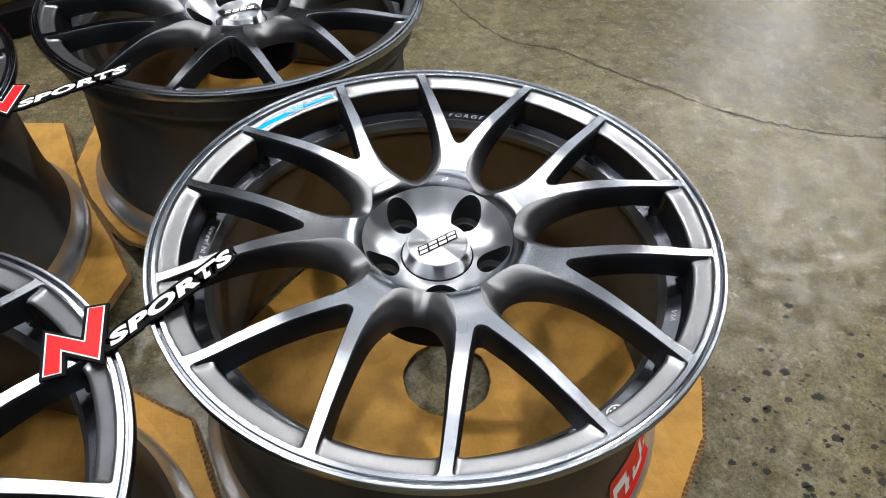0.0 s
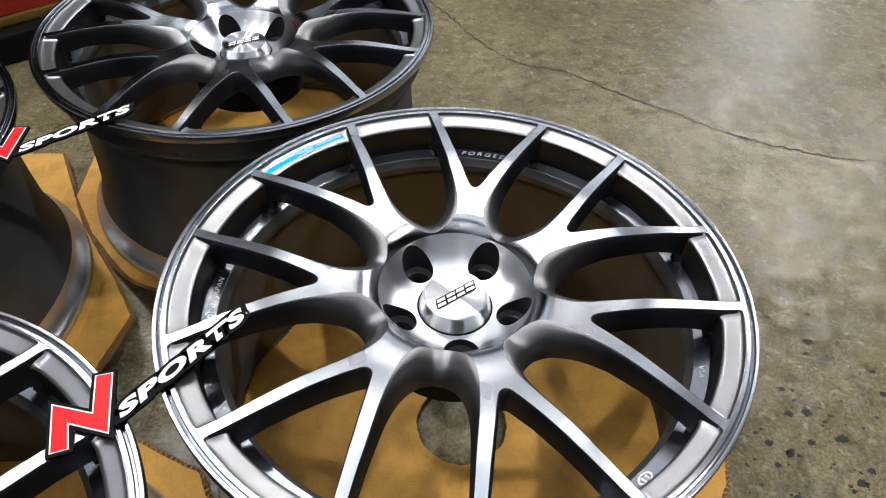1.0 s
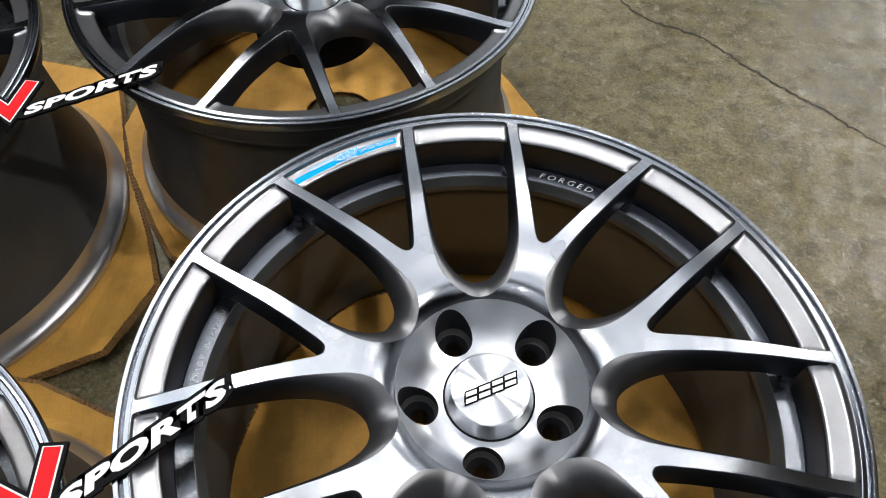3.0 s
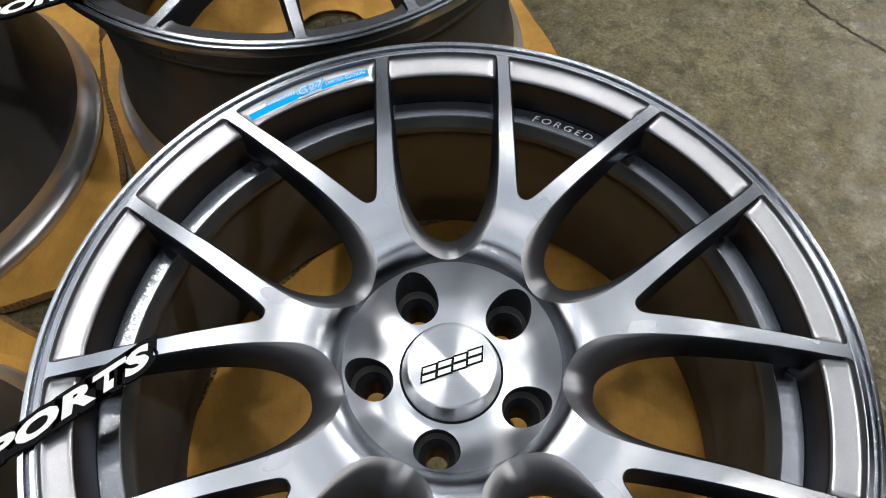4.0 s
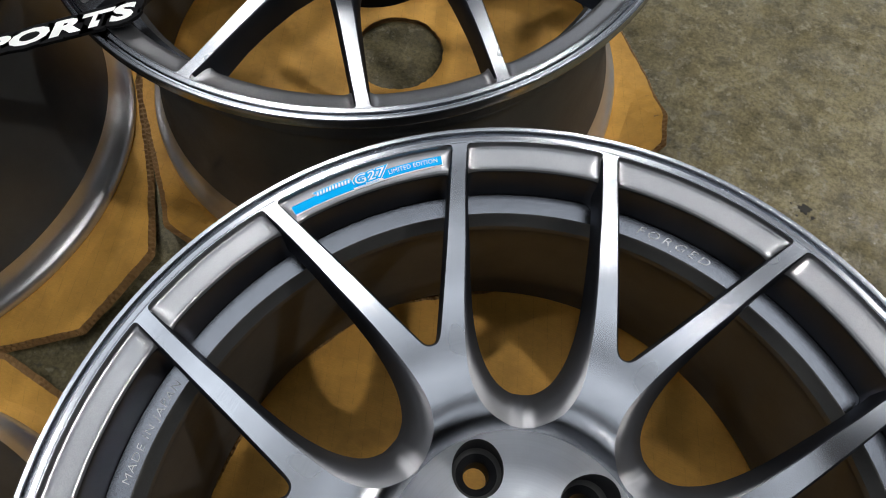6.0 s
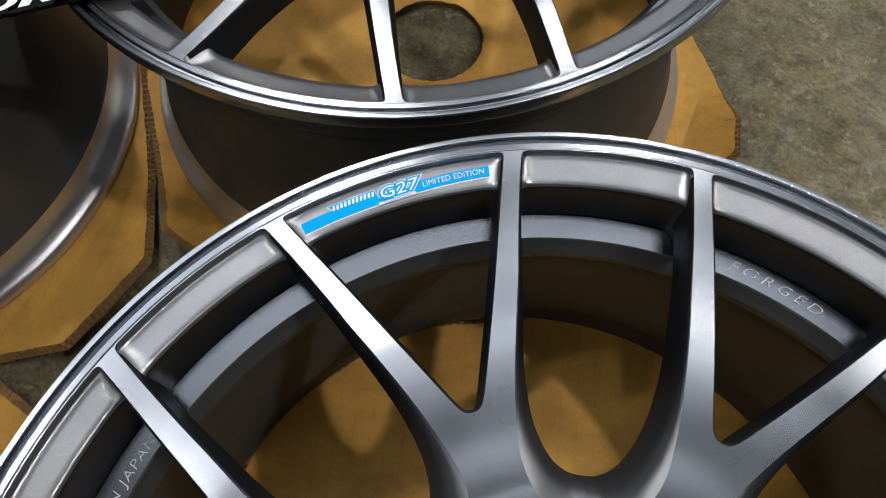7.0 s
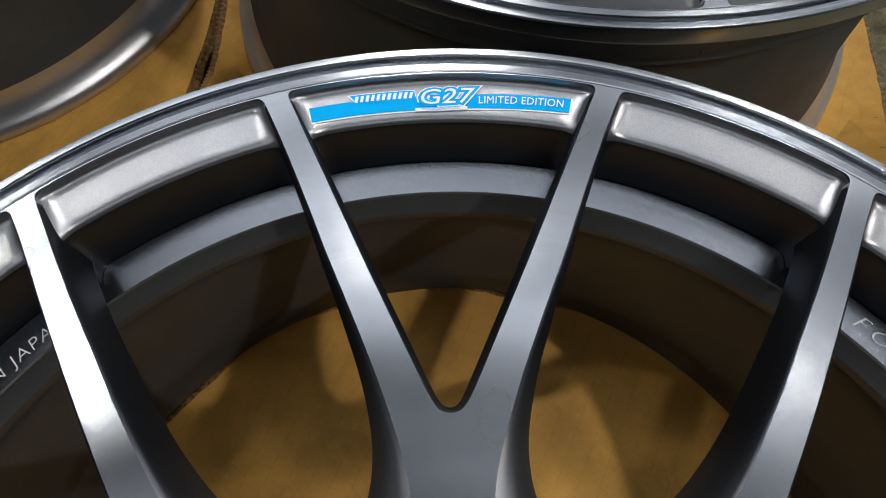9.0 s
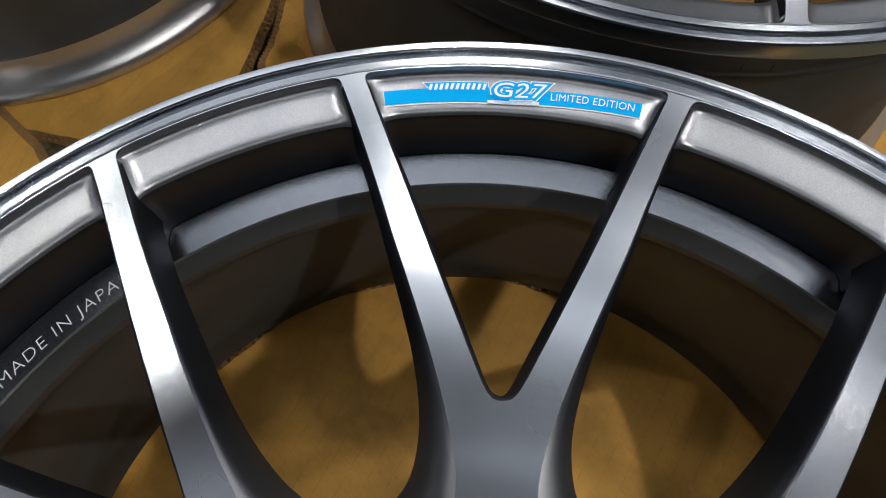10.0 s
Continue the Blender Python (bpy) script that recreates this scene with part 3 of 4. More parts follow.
def ledge_text(body, size, r, deg, length, parent, spacing=1.1, shear=0.25, mat=None):
    """Engraved letters laid along the inner ledge, read from the hub's side outward."""
    me = text_mesh(body, size, spacing, shear, -0.00012)
    wide = max(v.co.x for v in me.vertices) - min(v.co.x for v in me.vertices)
    for v in me.vertices:
        ang = math.radians(deg) - v.co.x * length / wide / r
        rr = r + v.co.y * 0.9
        v.co = (rr * math.cos(ang), rr * math.sin(ang), on_ledge(rr) + 0.0004)
    return link("engraving", me, mat or ENGRAVED, parent, "raised bare-metal lettering")


def rim_bm():
    """The whole rim turned in one piece: lip, groove, ledge, barrel and rear flange."""
    lip = [(0.2600, -0.0300), (0.2602, -0.0014), (0.2606, -0.0008), (0.2612, -0.0006), (0.2640, -0.0007), (0.2645, -0.0013), (0.2649, -0.0034), (0.2666, -0.0038), (0.2671, -0.0016),
           (0.2675, -0.0004), (0.2680, 0.0001), (0.2687, 0.0002), (0.2706, 0.0001), (0.2712, -0.0007), (0.2715, -0.0024)]
    outside = [(0.2714, -0.0085), (0.2706, -0.0105), (0.2675, -0.0125), (0.2620, -0.0145), (0.2570, -0.0180), (0.2550, -0.0230), (0.2548, -0.0400), (0.2556, -0.0440),
               (0.2540, -0.0490), (0.2450, -0.0620), (0.2400, -0.0720), (0.2385, -0.0850), (0.2400, -0.1300), (0.2440, -0.1900), (0.2485, -0.2180), (0.2528, -0.2310),
               (0.2550, -0.2370), (0.2561, -0.2440), (0.2588, -0.2520), (0.2640, -0.2590), (0.2685, -0.2630), (0.2710, -0.2670), (0.2715, -0.2705), (0.2708, -0.2735), (0.2690, -0.2750)]
    within = [(0.2655, -0.2750), (0.2630, -0.2725), (0.2595, -0.2650), (0.2540, -0.2600), (0.2490, -0.2530), (0.2470, -0.2350), (0.2420, -0.2100), (0.2350, -0.1800),
              (0.2320, -0.1300), (0.2310, -0.0850), (0.2280, -0.0680), (0.2225, -0.0590), (0.2214, -0.0545)]
    foot = [(0.2218, -0.0508), (0.2224, -0.0500), (0.2262, -0.0447), (0.2269, -0.0430), LEDGE[1], LEDGE[0], (0.2414, -0.0405), (0.2420, -0.0418), (0.2440, -0.0422), (0.2465, -0.0402), (0.2470, -0.0300)]
    prof = lip + [tuple(v) for v in spline(outside, 4)] + [tuple(v) for v in spline(within, 4)] + foot
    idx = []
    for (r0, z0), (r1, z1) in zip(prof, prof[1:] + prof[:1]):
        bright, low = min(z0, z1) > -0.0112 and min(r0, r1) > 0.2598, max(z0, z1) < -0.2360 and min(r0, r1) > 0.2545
        # faces inside the barrel and under the ledge get the darkened copy for shade
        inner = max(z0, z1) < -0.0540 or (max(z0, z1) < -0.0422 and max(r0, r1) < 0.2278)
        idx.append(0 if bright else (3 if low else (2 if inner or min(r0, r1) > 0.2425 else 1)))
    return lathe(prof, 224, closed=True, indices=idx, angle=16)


def glyph(bm, u, w, h, lean, z0, z1, slit, thick):
    """A slanted letter-like block with a slit: u is its left foot, w its width, h its height."""
    def q(x, y):
        return (u + x + lean * y, y)
    if slit == "block":
        slab(bm, [q(0, 0), q(w, 0), q(w, h), q(0, h)], z0, z1)
    else:
        third = (h - thick * 0.45) / 2
        slab(bm, [q(0, 0), q(w, 0), q(w, third), q(0, third)], z0, z1)
        slab(bm, [q(0, h - third), q(w, h - third), q(w, h), q(0, h)], z0, z1)


def cap(parent):
    body = lathe([(0.0, -0.0315), (0.0290, -0.0315), (0.0297, -0.0312), (0.0303, -0.0311), (0.0310, -0.0315), (0.0315, -0.0324), (0.0320, -0.0340), (0.0356, -0.0482), (0.0358, -0.0492), (0.0300, -0.0496), (0.0300, -0.0560)], 96, angle=14)
    c = part("center_cap", body, CAP_METAL, parent, "turned aluminium centre cap with a bevelled side")
    part("seal_ring", lathe([(0.0345, -0.0470), (0.0371, -0.0480), (0.0371, -0.0500), (0.0345, -0.0500)], 80, closed=True), BLACK, c, "black rubber seal ring")
    # the maker's mark as plain slanted shapes on a black outline
    bm = bmesh.new()
    a = math.radians(33.5 - 183.63)
    slab(bm, [(-0.0215, -0.0030), (0.0170, -0.0012), (0.0182, 0.0030), (-0.0196, 0.0012)], -0.0314, -0.0310)
    badge = part("badge", bm, BLACK, c, "black outline of the maker's badge")
    badge.matrix_local = Matrix.Rotation(a, 4, "Z") @ Matrix.Diagonal((1.12, 1.22, 1, 1))
    for u, w, y in ((-0.0208, 0.0082, -0.0044), (-0.0106, 0.0084, -0.0040), (-0.0004, 0.0080, -0.0036), (0.0094, 0.0086, -0.0030)):
        for grow, z0, z1, mat, name in ((0.0011, -0.0310, -0.0308, BLACK, "badge_outline"), (0.0, -0.0308, -0.0305, WHITE, "badge_mark")):
            m = bmesh.new()
            if grow:
                glyph(m, u - grow * 1.4, w + grow * 2, 0.0070 + 2 * grow, 0.45, z0, z1, "block", 0.0021)
            else:
                glyph(m, u, w, 0.0070, 0.45, z0, z1, "slit", 0.0034)
            bmesh.ops.translate(m, verts=m.verts, vec=(0, y - grow, 0))
            part(name, m, mat, badge, "white slanted mark" if mat is WHITE else "")
    return c


def arc_patch(r0, r1, a0, a1, z0, z1, steps=24, thick=0.00025):
    """A thin film bent along a ring, from angle a0 to a1 (radians)."""
    bm = bmesh.new()
    rows = []
    for k in range(steps + 1):
        a = a0 + (a1 - a0) * k / steps
        rows.append([bm.verts.new((r * math.cos(a), r * math.sin(a), z)) for r, z in ((r0, z0), (r1, z1), (r1, z1 + thick), (r0, z0 + thick))])
    for p, q in zip(rows, rows[1:]):
        for i in range(4):
            j = (i + 1) % 4
            bm.faces.new((p[i], p[j], q[j], q[i]))
    bm.faces.new(rows[0][::-1])
    bm.faces.new(rows[-1])
    bmesh.ops.recalc_face_normals(bm, faces=bm.faces)
    return bm


def pad_z(r):
    return float(np.interp(r, [0.2435, 0.2443, 0.2454, 0.2470, 0.2500, 0.2530, 0.2558, 0.2575], [-0.0090, -0.0084, -0.0080, -0.0077, -0.0072, -0.0067, -0.0062, -0.0058]))


def bend_on_pocket(me, r, mid, lift):
    for v in me.vertices:
        ang = mid - v.co.x / r
        rr = r + v.co.y
        v.co = (rr * math.cos(ang), rr * math.sin(ang), pad_z(rr) + lift)
    return me


def slant_on_pocket(poly, mid, lift, r):
    """A thin slanted film piece: poly in metres along the ring and outward."""
    bm = bmesh.new()
    vs = []
    for x, y in poly:
        ang, rr = mid - x / r, r + y
        vs.append(bm.verts.new((rr * math.cos(ang), rr * math.sin(ang), pad_z(rr) + lift)))
    bm.faces.new(vs)
    bmesh.ops.recalc_face_normals(bm, faces=bm.faces)
    return bm


def model_sticker(parent, mid):
    """The blue model sticker in one pocket: a white film with a blue band, a tab and the letters."""
    r = 0.2510
    d = lambda x: mid - x / r
    film = arc_patch(0.2480, 0.2545, d(-0.0520), d(0.0524), pad_z(0.2480) + 0.0002, pad_z(0.2545) + 0.0002, 40)
    st = part("sticker", film, WHITE, parent, "blue and white model sticker with white letters")
    part("blue_band", arc_patch(0.2486, 0.2544, d(-0.0517), d(0.0517), pad_z(0.2486) + 0.0005, pad_z(0.2544) + 0.0005, 40), BLUE, st, "bright blue band")
    for y0, y1, x0, x1, mat, lift in ((0.0014, 0.0060, -0.0362, -0.0098, WHITE, 0.0007), (0.0017, 0.0057, -0.0356, -0.0100, BLUE, 0.0009)):
        n = 10
        rows = [(x0 + (x1 - x0) * k / n, y1) for k in range(n + 1)] + [(x1 + 0.0006 - (x1 - x0 - 0.0030) * k / n, y0) for k in range(n + 1)]
        part("maker_tab", slant_on_pocket(rows, mid, lift, r), mat, st)
    for k in range(11):
        x = -0.0338 + 0.00215 * k
        part("mark_bar", slant_on_pocket([(x, 0.0026), (x + 0.0011, 0.0024), (x + 0.0020, 0.0050), (x + 0.0008, 0.0050)], mid, 0.0011, r), WHITE, st)
    for bold, mat, lift, name in ((0.0012, WHITE, 0.0012, "letter_rim"), (0.00085, BLUE, 0.0014, "letter_outline"), (0.0, WHITE, 0.0016, "writing")):
        me = text_mesh("G27", 0.0088, 1.0, 0.15, bold)
        for v in me.vertices:
            v.co.x *= 1.42
        link(name, bend_on_pocket(me, 0.2532, mid - 0.0020 / r, lift), mat, st, "white model letters" if name == "writing" else "")
    part("small_print", arc_patch(0.2479, 0.2493, d(-0.0100), d(0.0110), pad_z(0.2479) + 0.0008, pad_z(0.2493) + 0.0008, 10), LAMP_BODY, st, "pale strip under the model letters")
    me = text_mesh("PROGRESSIVE MODEL", 0.0015, 1.05, 0.0)
    link("writing", bend_on_pocket(me, 0.2486, mid - 0.0005 / r, 0.0012), BLUE, st, "tiny blue letters")
    me = text_mesh("LIMITED EDITION", 0.0044, 1.05, 0.0)
    wide = max(v.co.x for v in me.vertices) - min(v.co.x for v in me.vertices)
    for v in me.vertices:
        v.co.x *= 0.0335 / wide
    link("writing", bend_on_pocket(me, 0.2515, mid - 0.0322 / r, 0.0014), WHITE, st, "white letters")
    # the sticker sits a little askew: its ends lie further out than its middle
    for ob in [st, *st.children]:
        for v in ob.data.vertices:
            rr, ang = math.hypot(v.co.x, v.co.y), math.atan2(v.co.y, v.co.x)
            x = ((mid - ang + math.pi) % (2 * math.pi) - math.pi) * r
            out = rr - 0.0016 + (0.0022 if x > 0 else -0.0006) * x / 0.052
            v.co = (out * math.cos(ang), out * math.sin(ang), v.co.z + pad_z(out) - pad_z(rr))
    return st


SPOKE, HUB = spoke_mesh(), hub_mesh()
SPOKE.materials.append(MACHINED), SPOKE.materials.append(SHADED_FLANK)
HUB.materials.append(HUB_METAL), HUB.materials.append(SEAT_DARK)
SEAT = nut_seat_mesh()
SEAT.materials.append(SEAT_DARK), SEAT.materials.append(BARREL)
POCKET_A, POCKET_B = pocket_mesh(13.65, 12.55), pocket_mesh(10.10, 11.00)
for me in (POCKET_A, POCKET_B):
    me.materials.append(PAINT), me.materials.append(SHADED_FLANK)


def wheel(label):
    """An alloy wheel lying face up; its origin is the centre of the face, its x axis runs along one spoke."""
    w = new("alloy_wheel")
    tagged(w, label, "wheel", "forged alloy wheels on the floor")
    part("rim", rim_bm(), [MACHINED, SHADED_LEDGE, BARREL, LIT_FLANGE], w, "turned rim with a bright lip and gunmetal barrel")
    hub = new("hub", HUB)
    hub.parent = w
    hub["label"] = "machined dished hub"
    for k in range(5):
        s = new("nut_seat", SEAT)
        s.parent, s.matrix_local = hub, Matrix.Rotation(k * 2 * math.pi / 5, 4, "Z")
        s["label"] = "deep black nut well"
    for k in range(7):
        s = new("spoke", SPOKE)
        s.parent, s.matrix_local = w, Matrix.Rotation(-2 * k * SECTOR, 4, "Z")
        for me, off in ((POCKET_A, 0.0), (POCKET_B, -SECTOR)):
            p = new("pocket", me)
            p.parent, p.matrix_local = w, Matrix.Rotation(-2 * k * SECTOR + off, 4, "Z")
    cap(w)
    return w

# ---- room ----
def structure(name, bm, mats, label=""):
    ob = part(name, bm, mats, None, label)
    ob["kind"] = "structure"
    return ob


bm = bmesh.new()
box(bm, -5.2, -5.2, -0.15, 7.2, 8.2, 0.0)
floor = structure("floor", bm, FLOOR, "worn sealed concrete workshop floor with stains")
for name, b in (("wall_west", (-5.2, -5.0, 0, -5.0, 8.0, CEIL)), ("wall_east", (7.0, -5.0, 0, 7.2, 8.0, CEIL)),
                ("wall_south", (-5.2, -5.2, 0, 7.2, -5.0, CEIL)), ("wall_north", (-5.2, 8.0, 0, 7.2, 8.2, CEIL))):
    bm = bmesh.new()
    box(bm, *b)
    structure(name, bm, WALL, "plain light grey workshop wall")
bm = bmesh.new()
box(bm, -5.2, -5.2, CEIL, 7.2, 8.2, CEIL + 0.15)
structure("ceiling", bm, CEILING, "plain dark grey workshop ceiling")


def downlight(x, y, watts, half=0.05):
    lamp = new("ceiling_lamp")
    tagged(lamp, "small square white downlight with a lit lens, assumed under the ceiling", "ceiling lamp", "ceiling lamps")
    bm = bmesh.new()
    box(bm, -half - 0.02, -half - 0.02, -0.05, half + 0.02, half + 0.02, 0.0)
    bevel_all(bm, 0.008)
    part("housing", bm, LAMP_BODY, lamp)
    bm = bmesh.new()
    box(bm, -half, -half, -0.055, half, half, -0.0505)
    bevel_all(bm, 0.002)
    part("lens", bm, GLOW, lamp, "glowing square lens")
    data = bpy.data.lights.new("light", "AREA")
    data.energy, data.size, data.color = watts, 2 * half, (1.0, 0.985, 0.95)
    ob = new("light", data)
    ob.parent, ob.location = lamp, (0, 0, -0.058)
    lamp.matrix_basis = pose(x, y, CEIL - 0.03, 0, 0, 19.3)
    return lamp


for row in DOWNLIGHTS:
    downlight(*row)


def ceiling_panel(x, y):
    lamp = new("ceiling_panel")
    tagged(lamp, "long frosted panel glowing softly in a thin white frame, added for reflections", "ceiling lamp", "frosted ceiling panels")
    bm = bmesh.new()
    box(bm, -0.66, -0.36, -0.020, 0.66, 0.36, 0.0)
    bevel_all(bm, 0.004)
    part("frame", bm, LAMP_BODY, lamp)
    bm = bmesh.new()
    box(bm, -0.63, -0.33, -0.026, 0.63, 0.33, -0.0205)
    bevel_all(bm, 0.002)
    part("diffuser", bm, FAR_PANEL_GLOW if y - 0.35 * x > 4.0 or (abs(y - 0.35 * x - 0.42) < 0.01 and x > -1.5) or (x < -1.5 and 0 < y < 1) else PANEL_GLOW, lamp, "glowing frosted sheet")
    lamp.matrix_basis = pose(x, y, CEIL, 0, 0, 19.3)


for row in PANELS:
    ceiling_panel(*row)

# ---- the crack ----
CRACK = [(0.019, 1.04), (0.063, 0.961), (0.122, 0.884), (0.175, 0.848), (0.245, 0.828), (0.283, 0.803), (0.312, 0.777), (0.366, 0.737), (0.416, 0.702),
         (0.45, 0.68), (0.492, 0.646), (0.565, 0.606), (0.623, 0.582), (0.689, 0.56), (0.749, 0.551), (0.815, 0.546), (0.95, 0.53), (1.2, 0.46), (1.6, 0.41), (2.4, 0.2)]
CRACK = [(-0.25, 1.5), (-0.1, 1.26), (-0.03, 1.12)] + CRACK


def crack_ribbon(points, width, seed):
    rng = random.Random(seed)
    line = spline(points, 9)
    bm = bmesh.new()
    prev = None
    for i, (x, y) in enumerate(line):
        a, b = line[max(i - 1, 0)], line[min(i + 1, len(line) - 1)]
        d = (b - a) / np.linalg.norm(b - a)
        n = np.array([-d[1], d[0]])
        c = np.array([x, y]) + n * rng.uniform(-0.0035, 0.0035) + d * rng.uniform(-0.002, 0.002)
        w = width * rng.uniform(0.35, 1.25)
        row = [bm.verts.new((*(c + n * s * w), 0.0006)) for s in (-0.5, 0.5)]
        if prev:
            bm.faces.new((prev[0], row[0], row[1], prev[1]))
        prev = row
    bmesh.ops.recalc_face_normals(bm, faces=bm.faces)
    return bm


part("crack", crack_ribbon(CRACK, 0.0046, 5), DARK, floor, "long jagged crack")
part("crack", crack_ribbon([(0.366, 0.737), (0.40, 0.752), (0.45, 0.79), (0.47, 0.85)], 0.0009, 8), DARK, floor, "hairline crack branch")


def blot(cx, cy, radius, seed):
    """A thin dried stain with a ragged outline."""
    rng = random.Random(seed)
    bm = bmesh.new()
    rim = []
    for k in range(22):
        a, r = 2 * math.pi * k / 22, radius * rng.uniform(0.6, 1.15)
        rim.append(bm.verts.new((cx + r * math.cos(a), cy + 0.75 * r * math.sin(a), 0.0005)))
    bm.faces.new(rim)
    return bm


SPOTS = random.Random(77)
for k in range(260):
    # a field of oil drips beside the pads
    part("stain", blot(SPOTS.gauss(0.50, 0.10), SPOTS.gauss(-0.12, 0.13), SPOTS.uniform(0.0012, 0.0080) * SPOTS.uniform(0.3, 1.2), 100 + k), DARK, floor)
for cx, cy, radius, seed in ((0.206, 0.463, 0.0085, 1), (0.216, 0.455, 0.0030, 2), (0.199, 0.452, 0.0020, 3), (0.47, -0.20, 0.010, 4), (0.43, -0.13, 0.006, 5), (0.52, -0.12, 0.008, 6)):
    part("stain", blot(cx, cy, radius, seed), DARK, floor, "small dark dried stain")


def grit(count, seed, mat, places):
    """Loose chips of grit lying on the concrete."""
    rng = random.Random(seed)
    bm = bmesh.new()
    for k in range(count):
        x0, y0, x1, y1 = places[k % len(places)]
        x, y, s = rng.uniform(x0, x1), rng.uniform(y0, y1), rng.uniform(0.0005, 0.0016)
        turn_a = rng.uniform(0, 6.28)
        base = [bm.verts.new((x + s * math.cos(turn_a + q * 2.09 + rng.uniform(-0.4, 0.4)), y + s * math.sin(turn_a + q * 2.09), 0.0)) for q in range(3)]
        peak = bm.verts.new((x, y, s * rng.uniform(0.5, 1.0)))
        for q in range(3):
            bm.faces.new((base[q], base[(q + 1) % 3], peak))
    bmesh.ops.recalc_face_normals(bm, faces=bm.faces)
    ob = part("grit", bm, mat, None)
    return tagged(ob, "loose specks of grit scattered on the concrete floor", "debris", kind="stuff")


PLACES = [(-0.42, -0.10, -0.24, 0.12), (0.30, -0.45, 0.75, 0.45), (0.05, 0.30, 0.70, 0.95), (-0.30, -0.30, -0.18, -0.10)]
grit(260, 21, plain("pale_grit", (0.42, 0.40, 0.35), 0.8), PLACES)
grit(260, 22, DARK, PLACES)

# ---- cardboard pads ----
THICK = 0.0085


def cardboard_pad(poly, hole_c, hole_r, label, lift=None, seed=1):
    rng = random.Random(seed)
    lift = lift or (lambda x, y: 0.0)
    poly = np.array(poly, float)
    ring = []
    for a, b in zip(poly, np.roll(poly, -1, axis=0)):
        n = max(int(np.linalg.norm(b - a) / 0.008), 2)
        ring += [a + (b - a) * k / n for k in range(n)]
    ring = np.array(ring)
    hole = np.array([(hole_c[0] + (hole_r + rng.uniform(-0.0012, 0.0012)) * math.cos(t), hole_c[1] + (hole_r + rng.uniform(-0.0012, 0.0012)) * math.sin(t))
                     for t in np.linspace(0, 2 * math.pi, 70, endpoint=False)])
    thing = new("cardboard_pad")
    tagged(thing, label, "cardboard", "cardboard pads under the wheels")
    lo, hi = poly.min(axis=0), poly.max(axis=0)
    gx, gy = np.meshgrid(np.arange(lo[0], hi[0], 0.02), np.arange(lo[1], hi[1], 0.02))
    grid = np.stack([gx.ravel(), gy.ravel()], 1)
    def shrunk(d):
        v = ring - np.array(hole_c)
        n = np.linalg.norm(v, axis=1, keepdims=True)
        return np.array(hole_c) + v * (n - d - np.array([[rng.uniform(-0.0006, 0.0006)] for _ in ring])) / n
    near = np.min(np.linalg.norm(grid[:, None] - np.vstack([ring, hole])[None], axis=2), axis=1) > 0.008
    grid = grid[near & inside(ring, grid) & ~inside(hole, grid)]
    for name, z, inset in (("top_liner", THICK - 0.0004, 0.0062), ("middle_liner", THICK / 2, 0.0030), ("bottom_liner", 0.0005, 0.0)):
        edge = shrunk(inset)
        xy, tri = fill([edge, hole], grid[inside(edge, grid) & (np.min(np.linalg.norm(grid[:, None] - edge[None], axis=2), axis=1) > 0.004)])
        bend = np.array([lift(x, y) for x, y in xy])
        top = np.column_stack([xy, bend + z + (0.0003 if name != "bottom_liner" else 0.0)])
        low = np.column_stack([xy, bend + z - 0.0002])
        n = len(xy)
        link(name, raw_mesh(name, np.vstack([top, low]), np.vstack([tri, tri[:, ::-1] + n]), smooth=False), CARD if name == "top_liner" else CARD_CUT, thing)
    # flutes that show at the cut edges
    for outline, inner, closed_name in ((ring, -1, "fluted_edge"), (hole, 1, "fluted_hole_edge")):
        verts, faces = [], []
        c = np.array(hole_c)
        lens = np.concatenate([[0], np.cumsum(np.linalg.norm(np.diff(np.vstack([outline, outline[:1]]), axis=0), axis=1))])
        total = lens[-1]
        loop = np.vstack([outline, outline[:1]])
        count = int(total / 0.0011)
        for layer in (0, 1):
            base = len(verts)
            wave = 0.0074 if layer else 0.0056
            z0 = THICK / 2 * layer + 0.0006
            for k in range(count + 1):
                s = total * k / count
                p = np.array([np.interp(s, lens, loop[:, 0]), np.interp(s, lens, loop[:, 1])])
                inward = (c - p) / np.linalg.norm(c - p) * (1 if inner < 0 else -1)
                tri_w = 1 - abs(2 * ((s / wave) % 1.0) - 1)
                z = z0 + 0.0034 * (0.5 - 0.5 * math.cos(math.pi * tri_w))
                for d in ((0.0004, 0.012) if not layer else (0.0034, 0.014)):
                    q = p + inward * d
                    verts.append((q[0], q[1], z + lift(*q)))
            for k in range(count):
                a = base + 2 * k
                faces.append((a, a + 1, a + 3, a + 2))
        ob = link(closed_name, raw_mesh(closed_name, verts, faces), CARD_CUT, thing, "wavy corrugated cut edge")
        ob["kind"] = "stuff"
    return thing


def folded_up(cx, cy, slope, crease=0.285, *sectors):
    """The rim of a pad bent up outside a crease round the wheel; each sector (from, full, full, to) in degrees steepens a part of it by its last number."""
    def lift(x, y):
        k, a = slope, math.degrees(math.atan2(y - cy, x - cx))
        for s in sectors:
            k += s[4] * float(np.interp(a, s[:4], [0, 1, 1, 0]))
        return k * max(0.0, math.hypot(x - cx, y - cy) - crease)
    return lift


